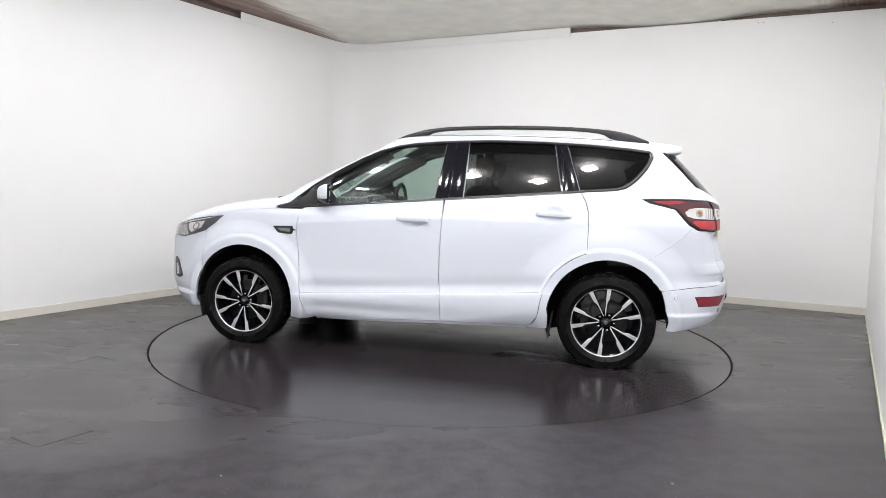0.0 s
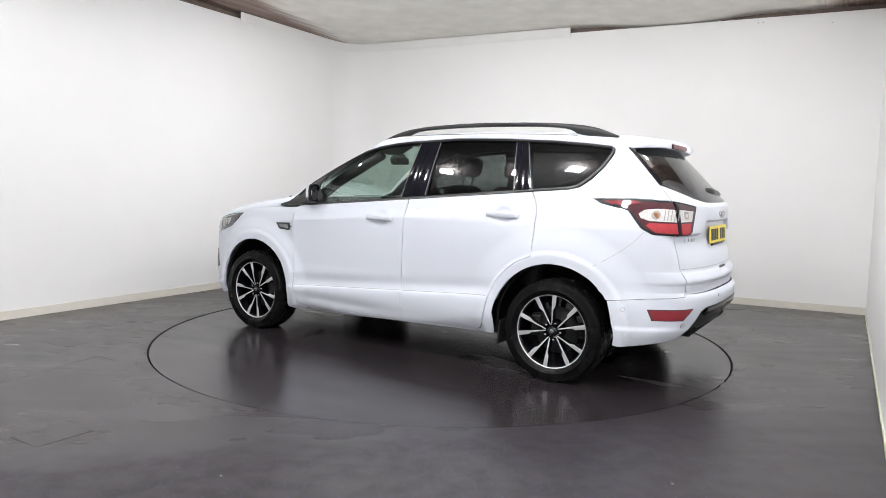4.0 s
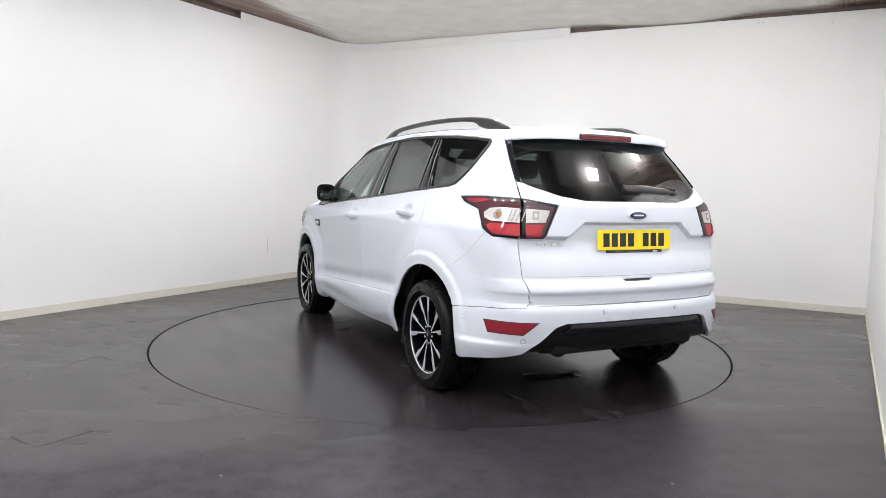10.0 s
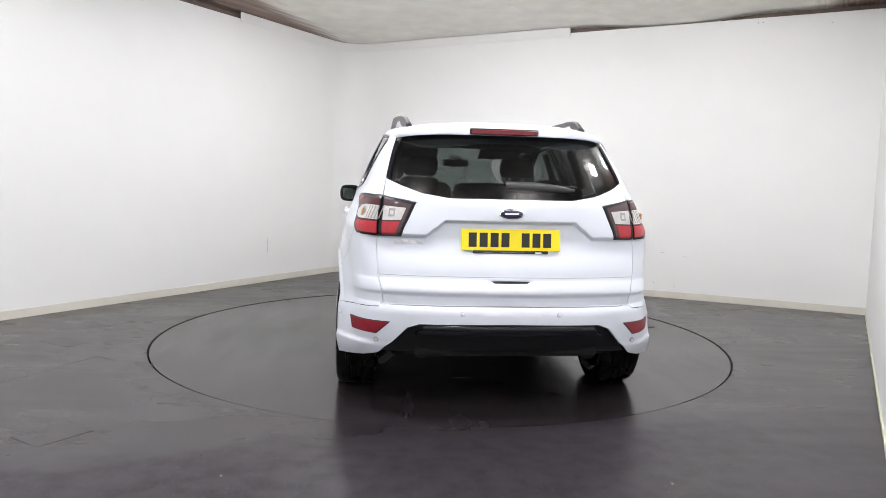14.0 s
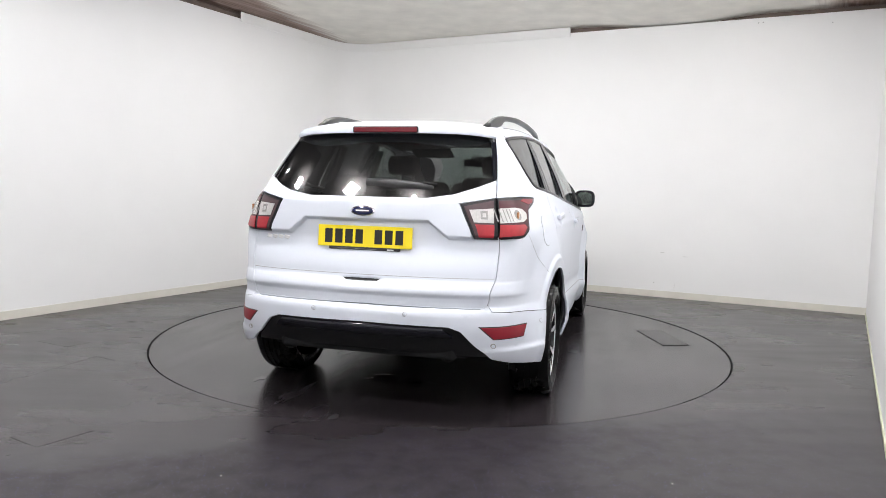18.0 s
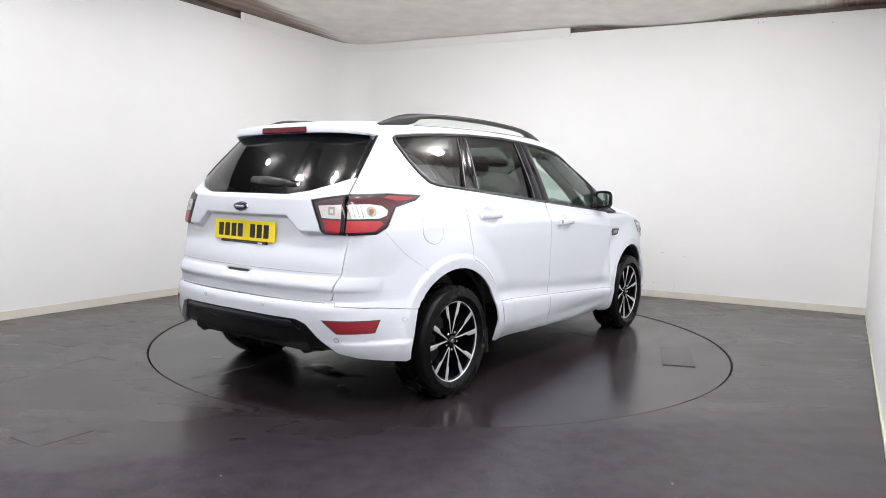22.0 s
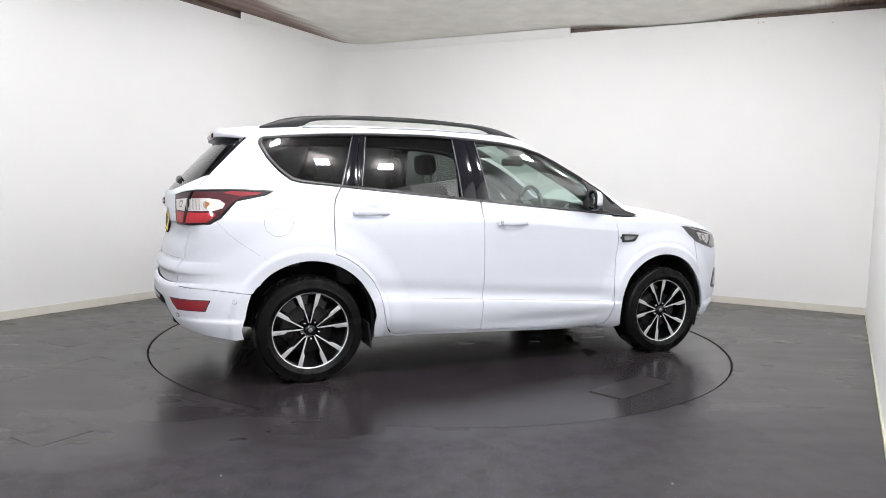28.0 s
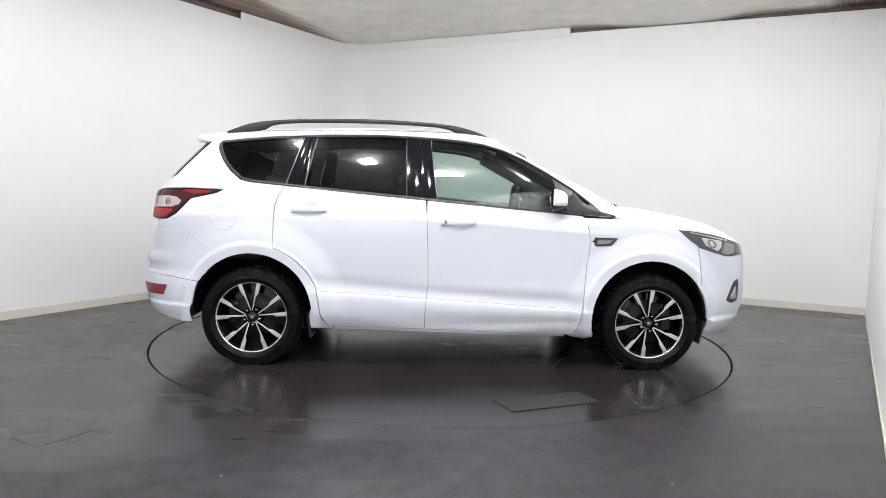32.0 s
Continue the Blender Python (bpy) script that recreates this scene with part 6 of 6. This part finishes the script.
bead = [b for a, c in zip(offset_poly(dlo_q, 0.0045), offset_poly(dlo_q, 0.0045)[1:] + offset_poly(dlo_q, 0.0045)[:1]) for b in (a, ((a[0] + c[0]) / 2, (a[1] + c[1]) / 2))]
M_BEAD = material("satin_grey_bead", (0.13, 0.13, 0.135), 0.22, metal=0.4)
part("window_bead", edge_tube(bead, 0.0030, 0.0038), M_BEAD, car, "satin grey bead round the side windows")
part("window_bead", mirror_bm(edge_tube(bead, 0.0030, 0.0038)), M_BEAD, car, "satin grey bead round the side windows")

# ---- grey beads along the roof ditch, put in for the rails' contact shadow
for s in (-1, 1):
    run = []
    for i in range(25):
        x = -1.34 + 1.42 * i / 24
        ye, ze, zm = float(roof_y([x])[0]), float(roof_edge(x)), float(roof_mid(x))
        y = 0.605 - 0.10 * max(0, (-x - 0.95)) - 0.02 * max(0, x) * 2
        run.append((x, y * s, ze + (zm - ze) * (1 - (y / ye) ** 2.6) ** 0.62 + 0.001))
    part("ditch_shade", tube(run, 0.0035, 8), M_SEAL, roof, "thin grey bead for the roof ditch and the rail's contact shadow")

# ---- hatch covers
def hatch(name, corners, parent, label, rise):
    """A flush cover plate in a narrow dark frame."""
    c = sum((Vector(p) for p in corners), Vector((0, 0))) / 4

    def quad(f, z):
        return [(c.x + (p[0] - c.x) * f, c.y + (p[1] - c.y) * f, z) for p in corners]
    ring = quad(1.0, 0.0008) + quad(0.985, 0.0008)
    fr = mesh_ob(name, ring, [(i, (i + 1) % 4, 4 + (i + 1) % 4, 4 + i) for i in range(4)], M_WELD, parent)
    v = quad(0.986, 0.0002) + quad(0.986, rise) + quad(0.980, rise + 0.0005)
    pl = mesh_ob("cover", v, [(i, (i + 1) % 4, 4 + (i + 1) % 4, 4 + i) for i in range(4)] + [(4 + i, 4 + (i + 1) % 4, 8 + (i + 1) % 4, 8 + i) for i in range(4)] + [(8, 9, 10, 11)], M_HATCH, fr)
    # near-black sides stand in for the shadow gap round the plate
    pl.data.materials.append(M_PIT)
    for f in pl.data.polygons[:4]:
        f.material_index = 1
    return tagged(fr, label)


M_HATCH = vinyl("hatch_vinyl", 0.31, 0.15)
hatch("hatch_cover", [(0.232, -1.778), (0.782, -1.579), (0.873, -1.784), (0.325, -1.983)], table, "rectangular floor hatch with a dark frame", 0.0042)
for corners in ([(-3.004, -0.602), (-2.905, -0.455), (-2.598, -0.615), (-2.697, -0.762)], [(-1.997, -2.511), (-1.852, -2.283), (-1.661, -2.400), (-1.806, -2.628)]):
    h = hatch("hatch_cover", corners, None, "rectangular hatch cover set flush in the vinyl floor", 0.0011)
    tagged(h, category="hatch", group="floor hatches")


# ---------------------------------------------------------------- what moves
def motions():
    rows_t, rows_c = [], []
    for t in range(0, 33):
        spin = pose(0, 0, -SINK, 0, 0, turn_at(t))
        rows_t.append((float(t), spin))
        rows_c.append((float(t), spin @ pose(CAR_OFF[0], CAR_OFF[1], 0)))
    walk(table, rows_t)
    walk(car, rows_c)
    for ob, p in zip(puddles, PUDDLES):
        walk(ob, [(t, m @ pose(p[0], p[1], 0)) for t, m in rows_c])


motions()
